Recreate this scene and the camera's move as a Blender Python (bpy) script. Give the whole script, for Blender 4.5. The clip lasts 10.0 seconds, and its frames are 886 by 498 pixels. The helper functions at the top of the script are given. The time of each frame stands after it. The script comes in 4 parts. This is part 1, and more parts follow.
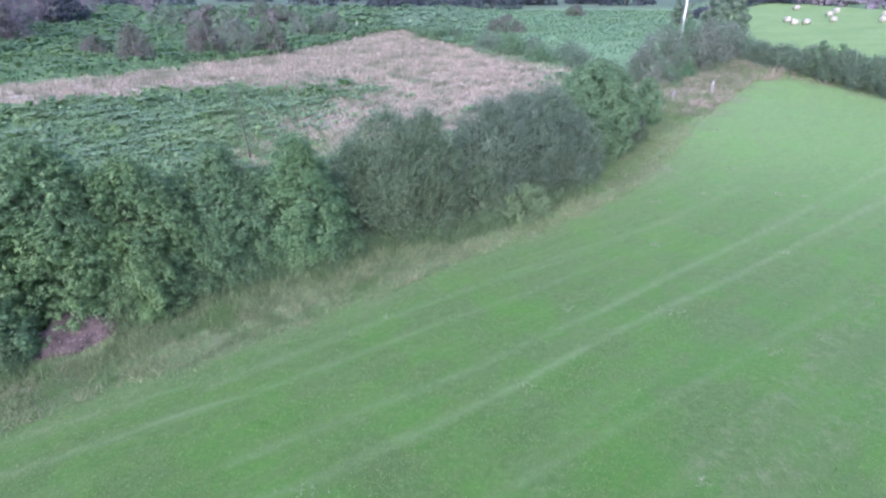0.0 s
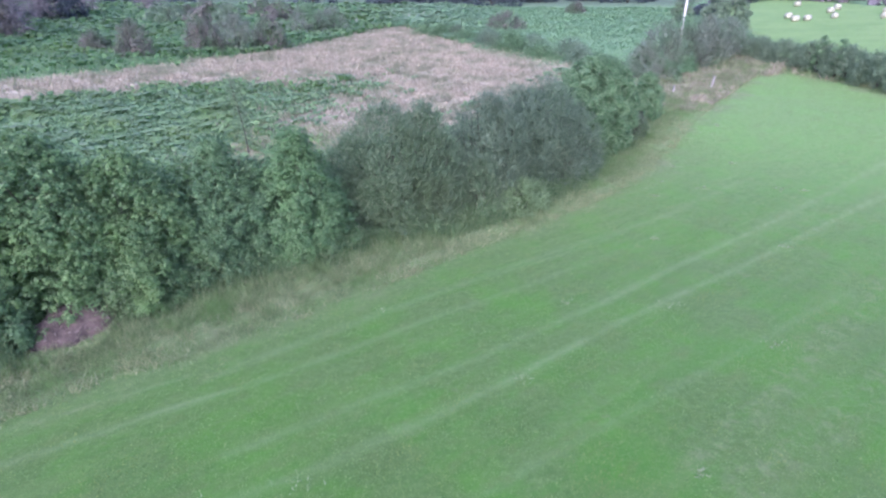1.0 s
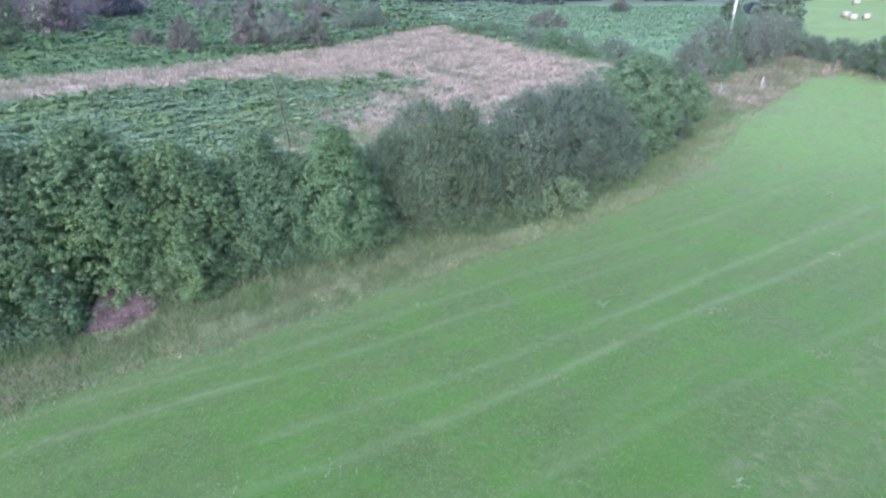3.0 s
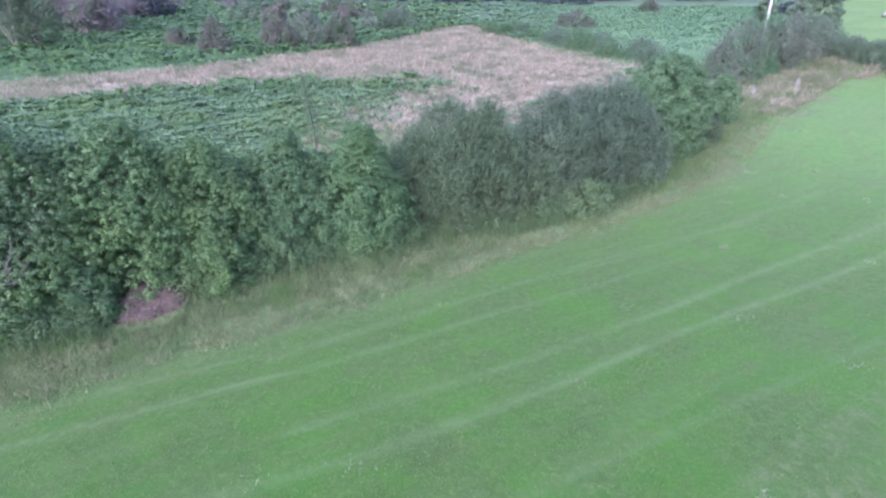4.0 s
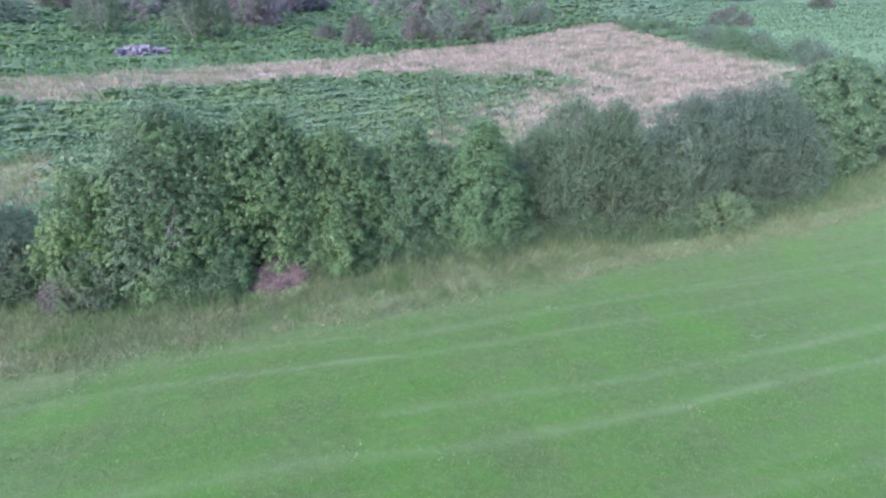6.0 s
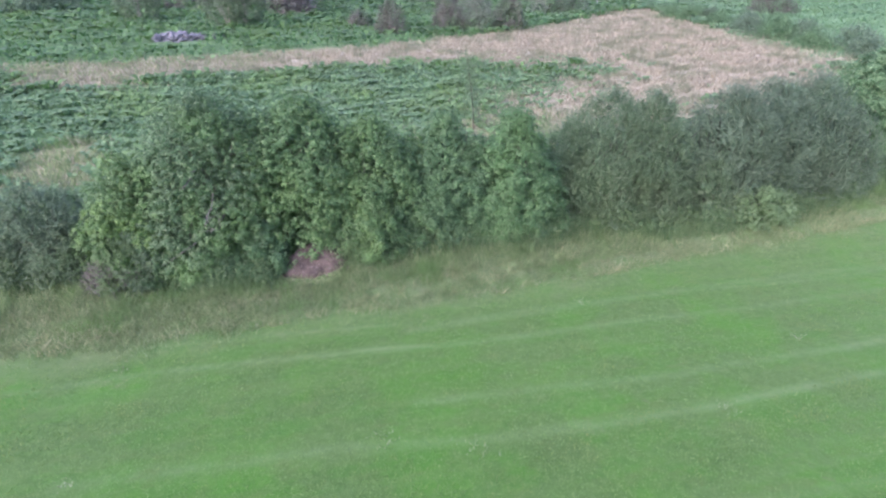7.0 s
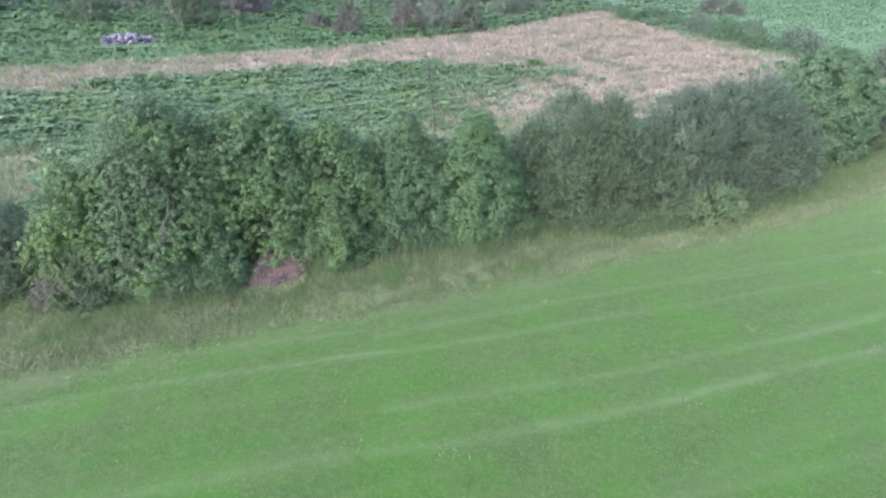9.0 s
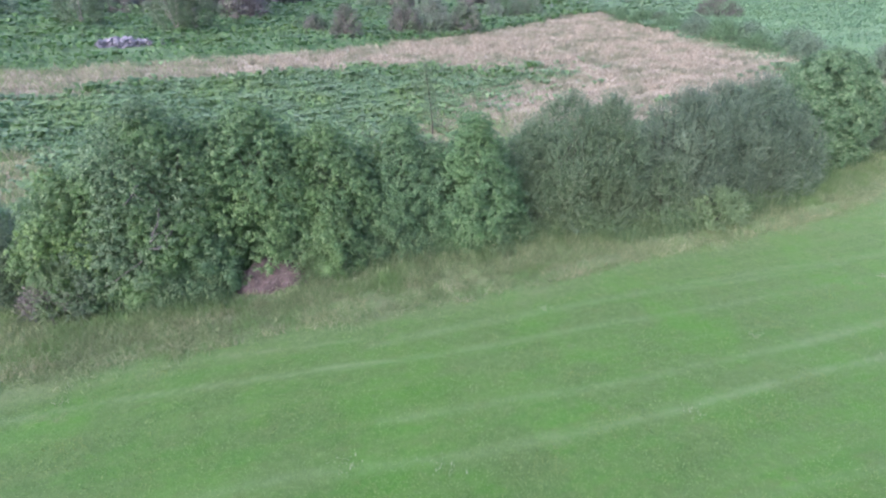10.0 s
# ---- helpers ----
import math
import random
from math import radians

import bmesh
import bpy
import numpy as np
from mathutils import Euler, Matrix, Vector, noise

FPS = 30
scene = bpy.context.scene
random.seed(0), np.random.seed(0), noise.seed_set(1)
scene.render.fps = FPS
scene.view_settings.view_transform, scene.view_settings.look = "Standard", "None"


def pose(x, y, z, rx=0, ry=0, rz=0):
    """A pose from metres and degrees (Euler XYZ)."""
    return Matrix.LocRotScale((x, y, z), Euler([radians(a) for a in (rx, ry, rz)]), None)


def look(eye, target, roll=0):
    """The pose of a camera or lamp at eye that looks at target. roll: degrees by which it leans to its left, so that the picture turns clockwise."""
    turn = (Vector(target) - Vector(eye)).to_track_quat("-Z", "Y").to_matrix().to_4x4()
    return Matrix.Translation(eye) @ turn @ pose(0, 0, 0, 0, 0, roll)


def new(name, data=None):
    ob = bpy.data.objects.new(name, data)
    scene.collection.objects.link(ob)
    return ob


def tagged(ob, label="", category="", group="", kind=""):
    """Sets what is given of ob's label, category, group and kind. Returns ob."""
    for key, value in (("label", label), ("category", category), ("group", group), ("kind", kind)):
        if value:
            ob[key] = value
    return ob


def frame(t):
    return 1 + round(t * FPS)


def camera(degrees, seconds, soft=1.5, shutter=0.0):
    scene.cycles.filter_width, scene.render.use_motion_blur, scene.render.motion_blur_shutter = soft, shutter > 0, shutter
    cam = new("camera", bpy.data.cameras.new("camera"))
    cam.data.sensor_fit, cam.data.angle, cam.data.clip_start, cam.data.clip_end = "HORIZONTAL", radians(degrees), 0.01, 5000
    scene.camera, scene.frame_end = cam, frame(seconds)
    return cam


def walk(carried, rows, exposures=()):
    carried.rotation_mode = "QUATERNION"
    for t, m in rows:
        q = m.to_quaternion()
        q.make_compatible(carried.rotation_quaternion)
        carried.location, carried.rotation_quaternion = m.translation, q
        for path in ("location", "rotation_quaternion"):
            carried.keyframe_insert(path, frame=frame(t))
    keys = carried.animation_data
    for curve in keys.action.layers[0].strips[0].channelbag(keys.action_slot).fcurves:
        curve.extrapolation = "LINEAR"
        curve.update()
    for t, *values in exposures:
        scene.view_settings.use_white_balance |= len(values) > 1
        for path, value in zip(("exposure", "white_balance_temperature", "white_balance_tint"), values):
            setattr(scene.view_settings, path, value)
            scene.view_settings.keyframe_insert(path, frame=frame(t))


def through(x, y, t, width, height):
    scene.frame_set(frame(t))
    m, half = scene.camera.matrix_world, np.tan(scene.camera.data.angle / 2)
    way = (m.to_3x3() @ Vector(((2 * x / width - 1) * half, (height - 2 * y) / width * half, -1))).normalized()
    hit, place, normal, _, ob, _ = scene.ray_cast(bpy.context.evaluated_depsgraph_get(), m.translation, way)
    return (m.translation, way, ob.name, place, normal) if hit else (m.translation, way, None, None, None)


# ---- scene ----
cam = camera(79.2, 10.0, soft=2.35)
PATH = [
    (0, (0.244, -0.018, 11.588), (0.203, 1.813, 10.784), -0.0),
    (0.5, (0.287, 0.006, 11.422), (0.246, 1.835, 10.615), -0.0),
    (1, (0.333, 0.017, 11.318), (0.291, 1.845, 10.508), -0.0),
    (1.5, (0.35, 0.007, 11.272), (0.309, 1.836, 10.463), 0.0),
    (2, (0.337, 0.001, 11.247), (0.236, 1.826, 10.435), -0.0),
    (2.5, (0.272, -0.027, 11.243), (0.134, 1.795, 10.43), 0.0),
    (4, (0.257, -0.103, 11.279), (0.005, 1.706, 10.465), -0.0),
    (4.5, (0.274, -0.1, 11.275), (-0.032, 1.701, 10.461), -0.0),
    (5, (0.284, -0.059, 11.298), (-0.101, 1.726, 10.482), 0.0),
    (5.5, (0.298, -0.062, 11.31), (-0.178, 1.701, 10.494), 0.0),
    (5.7, (0.341, -0.059, 11.289), (-0.177, 1.693, 10.474), 0.0),
    (6.45, (0.13, -0.13, 11.31), (-0.703, 1.478, 10.462), 0.0),
    (6.8, (0.026, -0.152, 11.331), (-0.768, 1.47, 10.47), -0.1),
    (7, (0.005, -0.134, 11.368), (-0.737, 1.51, 10.504), -0.0),
    (7.5, (-0.022, -0.14, 11.409), (-0.692, 1.535, 10.546), 0.2),
    (8, (-0.003, -0.099, 11.439), (-0.65, 1.586, 10.577), 0.1),
    (8.5, (-0.025, -0.109, 11.427), (-0.655, 1.585, 10.569), 0.3),
    (9, (0.017, -0.049, 11.458), (-0.607, 1.645, 10.597), 0.2),
    (9.5, (-0.03, 0.08, 11.444), (-0.649, 1.778, 10.587), 0.2),
    (10, (-0.058, 0.425, 11.415), (-0.68, 2.123, 10.561), -0.0),
]
walk(cam, [(t, look(eye, target, roll)) for t, eye, target, roll in PATH], exposures=((0, 1.16, 5400, 31.5), (5.5, 1.16, 5400, 31.5), (7, 1.2, 5840, 25.5), (10, 1.2, 5840, 25.5)))

# ---------------------------------------------------------------- world, sun
SUN_ELEVATION, SUN_TURN = 30.0, 195.0
world = bpy.data.worlds.new("world")
scene.world = world
world.use_nodes = True
wn = world.node_tree
wn.nodes.clear()
sky = wn.nodes.new("ShaderNodeTexSky")
sky.sky_type = "NISHITA"
sky.sun_disc = False
sky.sun_elevation, sky.sun_rotation = radians(SUN_ELEVATION), radians(SUN_TURN)
sky.air_density, sky.dust_density, sky.ozone_density = 1.0, 3.0, 1.0
back = wn.nodes.new("ShaderNodeBackground")
back.inputs[1].default_value = 0.15
out = wn.nodes.new("ShaderNodeOutputWorld")
wn.links.new(sky.outputs[0], back.inputs[0])
wn.links.new(back.outputs[0], out.inputs[0])

sun = new("sun", bpy.data.lights.new("sun", "SUN"))
sun.data.energy, sun.data.angle, sun.data.color = 1.3, radians(80), (1.0, 0.98, 0.95)
a, e = radians(SUN_TURN), radians(SUN_ELEVATION)
toward = Vector((math.sin(a) * math.cos(e), math.cos(a) * math.cos(e), math.sin(e)))
sun.matrix_world = look(toward * 50, (0, 0, 0))


# ---------------------------------------------------------------- materials
def shader(name):
    m = bpy.data.materials.new(name)
    m.use_nodes = True
    t = m.node_tree
    return m, t, t.nodes["Principled BSDF"], t.links.new


def ramp(t, source, *stops):
    """Colour ramp: stops of (position, (r, g, b))."""
    n = t.nodes.new("ShaderNodeValToRGB")
    while len(n.color_ramp.elements) < len(stops):
        n.color_ramp.elements.new(0.5)
    for el, (p, c) in zip(n.color_ramp.elements, stops):
        el.position, el.color = p, (*c, 1)
    t.links.new(source, n.inputs[0])
    return n.outputs[0]


def noise_at(t, scale, detail=4.0, rough=0.55, stretch=None, distort=0.0):
    """Noise in world metres: scale is how many features a metre holds."""
    geo = t.nodes.new("ShaderNodeNewGeometry")
    source = geo.outputs["Position"]
    if stretch:
        mp = t.nodes.new("ShaderNodeMapping")
        mp.inputs["Rotation"].default_value = (0, 0, radians(stretch[1]))
        mp.vector_type = "TEXTURE"
        mp.inputs["Scale"].default_value = [1 / v for v in stretch[0]]
        t.links.new(source, mp.inputs[0])
        source = mp.outputs[0]
    n = t.nodes.new("ShaderNodeTexNoise")
    n.inputs["Scale"].default_value, n.inputs["Detail"].default_value = scale, detail
    n.inputs["Roughness"].default_value, n.inputs["Distortion"].default_value = rough, distort
    t.links.new(source, n.inputs[0])
    return n.outputs[0]


def mixed(t, factor, one, two, how="MIX"):
    n = t.nodes.new("ShaderNodeMix")
    n.data_type, n.blend_type = "RGBA", how
    for socket, value in ((n.inputs[0], factor), (n.inputs[6], one), (n.inputs[7], two)):
        if isinstance(value, (int, float)):
            socket.default_value = value
        elif isinstance(value, tuple):
            socket.default_value = (*value, 1)
        else:
            t.links.new(value, socket)
    return n.outputs[2]


def maths(t, how, one, two=0.0, three=0.0):
    n = t.nodes.new("ShaderNodeMath")
    n.operation = how
    for socket, value in zip(n.inputs, (one, two, three)):
        if isinstance(value, (int, float)):
            socket.default_value = value
        else:
            t.links.new(value, socket)
    return n.outputs[0]


def span(t, value, low, high):
    n = t.nodes.new("ShaderNodeMapRange")
    n.interpolation_type = "SMOOTHSTEP"
    t.links.new(value, n.inputs[0])
    n.inputs[1].default_value, n.inputs[2].default_value = low, high
    return n.outputs[0]


def attribute(t, name):
    n = t.nodes.new("ShaderNodeAttribute")
    n.attribute_name = name
    return n.outputs["Fac"]


def bumped(t, bsdf, height, strength, distance):
    n = t.nodes.new("ShaderNodeBump")
    n.inputs["Strength"].default_value, n.inputs["Distance"].default_value = strength, distance
    t.links.new(height, n.inputs["Height"])
    t.links.new(n.outputs[0], bsdf.inputs["Normal"])


def leafy(name, dark, mid, light, patch=0.6, tint=None, through=0.45, rough=0.5, mottle=0.35, spray=0.0):
    """Foliage: each leaf or blade has its own shade, and whole sprays drift towards tint."""
    m, t, b, link = shader(name)
    geo = t.nodes.new("ShaderNodeNewGeometry")
    own = geo.outputs["Random Per Island"]
    if spray:
        own = maths(t, "ADD", maths(t, "MULTIPLY", own, 1 - spray), maths(t, "MULTIPLY", attribute(t, "tone"), spray))
    shade = ramp(t, own, (0.12, dark), (0.55, mid), (0.88, light))
    if tint:
        shade = mixed(t, span(t, noise_at(t, patch, 3), 0.44, 0.66), shade, tint)
    shade = mixed(t, mottle, shade, ramp(t, noise_at(t, patch * 3.1, 3), (0.3, (0.45, 0.45, 0.45)), (0.7, (1, 1, 1))), "MULTIPLY")
    link(shade, b.inputs["Base Color"])
    b.inputs["Roughness"].default_value = rough
    b.inputs["Specular IOR Level"].default_value = 0.6
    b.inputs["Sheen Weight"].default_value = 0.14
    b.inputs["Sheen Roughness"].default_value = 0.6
    tr = t.nodes.new("ShaderNodeBsdfTranslucent")
    link(shade, tr.inputs[0])
    mix = t.nodes.new("ShaderNodeMixShader")
    mix.inputs[0].default_value = through
    link(b.outputs[0], mix.inputs[1])
    link(tr.outputs[0], mix.inputs[2])
    link(mix.outputs[0], t.nodes["Material Output"].inputs[0])
    return m


def solid(name, dark, light, scale, rough=0.8, bump=0.4, depth=0.01, stretch=None):
    """Bark, timber, stone, earth: two tones at two scales, with relief."""
    m, t, b, link = shader(name)
    info = t.nodes.new("ShaderNodeObjectInfo")
    fine = noise_at(t, scale, 6, 0.65, stretch)
    tone = ramp(t, fine, (0.3, dark), (0.7, light))
    tone = mixed(t, 0.5, tone, ramp(t, noise_at(t, scale * 0.17, 3), (0.35, (0.55, 0.55, 0.55)), (0.65, (1, 1, 1))), "MULTIPLY")
    tone = mixed(t, 0.35, tone, ramp(t, info.outputs["Random"], (0, (0.6, 0.6, 0.62)), (1, (1, 1, 1))), "MULTIPLY")
    link(tone, b.inputs["Base Color"])
    b.inputs["Roughness"].default_value = rough
    bumped(t, b, fine, bump, depth)
    return m


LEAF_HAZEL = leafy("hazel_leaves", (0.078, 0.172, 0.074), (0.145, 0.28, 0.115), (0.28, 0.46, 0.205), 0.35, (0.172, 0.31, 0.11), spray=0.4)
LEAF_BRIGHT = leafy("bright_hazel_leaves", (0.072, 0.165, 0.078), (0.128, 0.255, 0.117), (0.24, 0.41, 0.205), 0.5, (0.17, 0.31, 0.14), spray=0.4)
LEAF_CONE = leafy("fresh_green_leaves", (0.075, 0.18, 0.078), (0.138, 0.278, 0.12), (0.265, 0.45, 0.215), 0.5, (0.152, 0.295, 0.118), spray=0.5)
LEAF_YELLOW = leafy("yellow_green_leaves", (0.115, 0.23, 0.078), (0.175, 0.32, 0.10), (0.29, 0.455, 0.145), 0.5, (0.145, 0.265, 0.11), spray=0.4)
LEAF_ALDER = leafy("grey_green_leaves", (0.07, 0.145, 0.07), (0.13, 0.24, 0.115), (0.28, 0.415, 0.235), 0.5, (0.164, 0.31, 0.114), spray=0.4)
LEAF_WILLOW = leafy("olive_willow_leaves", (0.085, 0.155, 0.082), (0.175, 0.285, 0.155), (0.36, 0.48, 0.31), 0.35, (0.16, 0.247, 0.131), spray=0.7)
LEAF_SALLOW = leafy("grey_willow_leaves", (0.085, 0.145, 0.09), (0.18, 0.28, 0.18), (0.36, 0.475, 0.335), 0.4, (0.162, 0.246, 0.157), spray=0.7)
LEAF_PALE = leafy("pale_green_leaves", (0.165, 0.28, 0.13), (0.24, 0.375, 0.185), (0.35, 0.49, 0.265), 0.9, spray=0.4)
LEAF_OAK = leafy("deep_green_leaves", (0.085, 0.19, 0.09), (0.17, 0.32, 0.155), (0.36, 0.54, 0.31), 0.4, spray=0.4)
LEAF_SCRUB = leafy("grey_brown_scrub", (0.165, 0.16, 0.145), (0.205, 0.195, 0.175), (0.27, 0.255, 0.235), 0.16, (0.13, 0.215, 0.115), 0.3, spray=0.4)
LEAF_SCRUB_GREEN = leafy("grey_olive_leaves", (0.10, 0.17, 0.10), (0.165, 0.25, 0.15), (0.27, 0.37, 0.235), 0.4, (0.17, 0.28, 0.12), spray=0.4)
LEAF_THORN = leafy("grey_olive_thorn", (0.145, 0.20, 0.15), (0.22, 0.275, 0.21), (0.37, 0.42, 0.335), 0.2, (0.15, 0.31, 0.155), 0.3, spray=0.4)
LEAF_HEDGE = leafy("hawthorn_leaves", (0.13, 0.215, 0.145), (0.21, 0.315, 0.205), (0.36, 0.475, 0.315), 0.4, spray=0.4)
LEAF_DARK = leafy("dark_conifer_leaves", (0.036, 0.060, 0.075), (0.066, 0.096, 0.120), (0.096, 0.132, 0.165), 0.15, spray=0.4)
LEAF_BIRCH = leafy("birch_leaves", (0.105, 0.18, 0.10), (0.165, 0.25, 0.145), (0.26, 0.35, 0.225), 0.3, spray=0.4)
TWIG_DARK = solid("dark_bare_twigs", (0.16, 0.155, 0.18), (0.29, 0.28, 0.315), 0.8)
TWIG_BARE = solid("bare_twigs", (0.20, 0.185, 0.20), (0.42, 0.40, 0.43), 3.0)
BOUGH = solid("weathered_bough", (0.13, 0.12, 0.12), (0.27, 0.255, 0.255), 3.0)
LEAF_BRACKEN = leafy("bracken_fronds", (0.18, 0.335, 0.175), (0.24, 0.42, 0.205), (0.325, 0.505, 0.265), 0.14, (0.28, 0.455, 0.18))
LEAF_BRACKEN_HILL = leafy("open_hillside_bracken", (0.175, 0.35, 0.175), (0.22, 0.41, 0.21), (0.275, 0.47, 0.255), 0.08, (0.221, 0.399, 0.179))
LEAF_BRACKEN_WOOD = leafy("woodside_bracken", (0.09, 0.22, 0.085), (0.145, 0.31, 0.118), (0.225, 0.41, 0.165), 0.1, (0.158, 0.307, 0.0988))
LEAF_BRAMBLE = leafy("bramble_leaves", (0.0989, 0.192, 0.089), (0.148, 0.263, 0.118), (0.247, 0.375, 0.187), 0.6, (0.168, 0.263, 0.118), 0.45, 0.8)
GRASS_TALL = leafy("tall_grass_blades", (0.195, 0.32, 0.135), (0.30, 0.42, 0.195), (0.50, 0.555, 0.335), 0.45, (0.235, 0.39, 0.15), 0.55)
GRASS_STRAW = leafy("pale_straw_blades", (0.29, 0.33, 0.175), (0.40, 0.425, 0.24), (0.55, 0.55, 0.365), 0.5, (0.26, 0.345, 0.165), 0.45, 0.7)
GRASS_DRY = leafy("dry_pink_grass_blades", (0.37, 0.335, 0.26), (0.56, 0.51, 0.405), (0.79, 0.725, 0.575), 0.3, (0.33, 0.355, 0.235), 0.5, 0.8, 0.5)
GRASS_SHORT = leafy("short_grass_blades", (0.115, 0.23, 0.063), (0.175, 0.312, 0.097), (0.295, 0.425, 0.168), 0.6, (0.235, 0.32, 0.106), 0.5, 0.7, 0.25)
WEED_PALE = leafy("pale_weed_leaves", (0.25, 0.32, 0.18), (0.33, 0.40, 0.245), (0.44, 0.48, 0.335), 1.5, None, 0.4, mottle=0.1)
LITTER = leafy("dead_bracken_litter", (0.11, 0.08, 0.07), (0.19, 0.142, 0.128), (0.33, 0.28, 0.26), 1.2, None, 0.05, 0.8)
BARK = solid("grey_brown_bark", (0.06, 0.052, 0.045), (0.15, 0.135, 0.12), 9.0, 0.9, 0.6, 0.01, ((1, 1, 0.25), 0))
BARK_BIRCH = solid("pale_birch_bark", (0.22, 0.20, 0.19), (0.62, 0.60, 0.57), 5.0, 0.75, 0.3, 0.005, ((1, 1, 2.5), 0))
TIMBER = solid("weathered_timber", (0.27, 0.265, 0.255), (0.47, 0.46, 0.445), 12.0, 0.85, 0.5, 0.004, ((0.8, 0.8, 0.096), 0))
POLE_TIMBER = solid("pale_pole_timber", (0.55, 0.54, 0.54), (0.78, 0.78, 0.80), 6.0, 0.7, 0.3, 0.003, ((1, 1, 0.1), 0))
WIRE = solid("galvanised_wire", (0.25, 0.25, 0.26), (0.40, 0.40, 0.41), 20.0, 0.5, 0.1, 0.001)
STONE = solid("lavender_grey_stone", (0.229, 0.229, 0.282), (0.37, 0.361, 0.431), 3.0, 0.9, 0.4, 0.03)
STONE_DARK = solid("dark_wall_stone", (0.12, 0.11, 0.13), (0.26, 0.24, 0.28), 3.0, 0.9, 0.7, 0.03)
EARTH = solid("reddish_earth", (0.075, 0.058, 0.054), (0.20, 0.152, 0.142), 3.0, 0.95, 1.0, 0.08)
WRAP = solid("white_bale_wrap", (0.36, 0.365, 0.29), (0.52, 0.525, 0.43), 5.0, 0.55, 0.4, 0.02)


def ground_material():
    """Mown sward, rough grass, dry pink grass and bracken floor, by the distance to the edge of each."""
    m, t, b, link = shader("field_and_hillside")
    ragged = maths(t, "MULTIPLY", maths(t, "SUBTRACT", noise_at(t, 0.9, 5, 0.6), 0.5), 2.6)
    wide = maths(t, "MULTIPLY", maths(t, "SUBTRACT", noise_at(t, 0.16, 4, 0.6), 0.5), 14.0)
    blade = noise_at(t, 14.0, 5, 0.7)
    tuft = noise_at(t, 3.2, 5, 0.65)
    patch = noise_at(t, 0.28, 4, 0.6)
    straggle = maths(t, "MULTIPLY", maths(t, "SUBTRACT", noise_at(t, 0.3, 5, 0.65), 0.5), span(t, attribute(t, "distance_out"), 20, 60))
    straggle = maths(t, "MULTIPLY", straggle, 15.0)
    swath = noise_at(t, 1.1, 4, 0.6, ((0.10, 1.0, 1.0), 37))
    sward = ramp(t, tuft, (0.3, (0.066, 0.148, 0.031)), (0.5, (0.092, 0.186, 0.044)), (0.7, (0.136, 0.232, 0.067)))
    sward = mixed(t, span(t, patch, 0.42, 0.66), sward, (0.078, 0.23, 0.024))
    sward = mixed(t, maths(t, "MULTIPLY", span(t, swath, 0.42, 0.68), 0.5), sward, (0.125, 0.225, 0.062))
    worn = maths(t, "MULTIPLY", span(t, noise_at(t, 0.55, 6, 0.7), 0.58, 0.74), 0.6)
    sward = mixed(t, worn, sward, (0.185, 0.215, 0.105))
    rows = noise_at(t, 1.6, 5, 0.65, ((0.02, 1.0, 1.0), 36.5))
    sward = mixed(t, maths(t, "MULTIPLY", span(t, rows, 0.52, 0.64), 0.18), sward, (0.155, 0.265, 0.09))
    sward = mixed(t, maths(t, "MULTIPLY", span(t, rows, 0.47, 0.36), 0.2), sward, (0.072, 0.17, 0.04))
    blotch = noise_at(t, 0.75, 6, 0.7, ((0.4, 1.0, 1.0), 37))
    sward = mixed(t, maths(t, "MULTIPLY", span(t, blotch, 0.5, 0.62), 0.6), sward, (0.075, 0.21, 0.03))
    sward = mixed(t, maths(t, "MULTIPLY", span(t, blotch, 0.48, 0.36), 0.4), sward, (0.105, 0.185, 0.056))
    fleck = noise_at(t, 5.0, 5, 0.8)
    sward = mixed(t, maths(t, "MULTIPLY", span(t, fleck, 0.50, 0.62), 0.3), sward, (0.19, 0.30, 0.10))
    sward = mixed(t, maths(t, "MULTIPLY", span(t, fleck, 0.48, 0.38), 0.1), sward, (0.05, 0.115, 0.024))
    # Haze and grazing light put into the colour: sward pales from 24 to 60 m.
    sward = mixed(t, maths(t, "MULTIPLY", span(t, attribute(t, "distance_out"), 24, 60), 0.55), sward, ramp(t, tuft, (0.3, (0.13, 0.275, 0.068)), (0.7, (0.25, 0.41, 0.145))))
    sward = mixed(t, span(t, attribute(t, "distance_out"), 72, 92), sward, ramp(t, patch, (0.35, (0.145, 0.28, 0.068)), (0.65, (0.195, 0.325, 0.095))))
    worn = maths(t, "MULTIPLY", attribute(t, "worn"), span(t, noise_at(t, 1.5, 6, 0.75), 0.46, 0.62))
    sward = mixed(t, maths(t, "MULTIPLY", worn, 0.4), sward, (0.25, 0.28, 0.15))
    line = maths(t, "MULTIPLY", attribute(t, "track"), maths(t, "ADD", maths(t, "MULTIPLY", span(t, noise_at(t, 1.1, 6, 0.75), 0.32, 0.66), 0.7), 0.3))
    sward = mixed(t, maths(t, "MULTIPLY", line, 0.72), sward, (0.225, 0.325, 0.15))
    dull = maths(t, "MULTIPLY", span(t, noise_at(t, 1.7, 5, 0.7, ((0.4, 1.0, 1.0), 37)), 0.5, 0.72), 0.5)
    sward = mixed(t, dull, sward, (0.13, 0.19, 0.058))
    sward = mixed(t, 0.55, sward, ramp(t, blade, (0.3, (0.6, 0.65, 0.55)), (0.65, (1, 1, 1))), "MULTIPLY")
    rough = ramp(t, tuft, (0.25, (0.085, 0.15, 0.052)), (0.55, (0.14, 0.215, 0.08)), (0.8, (0.235, 0.28, 0.14)))
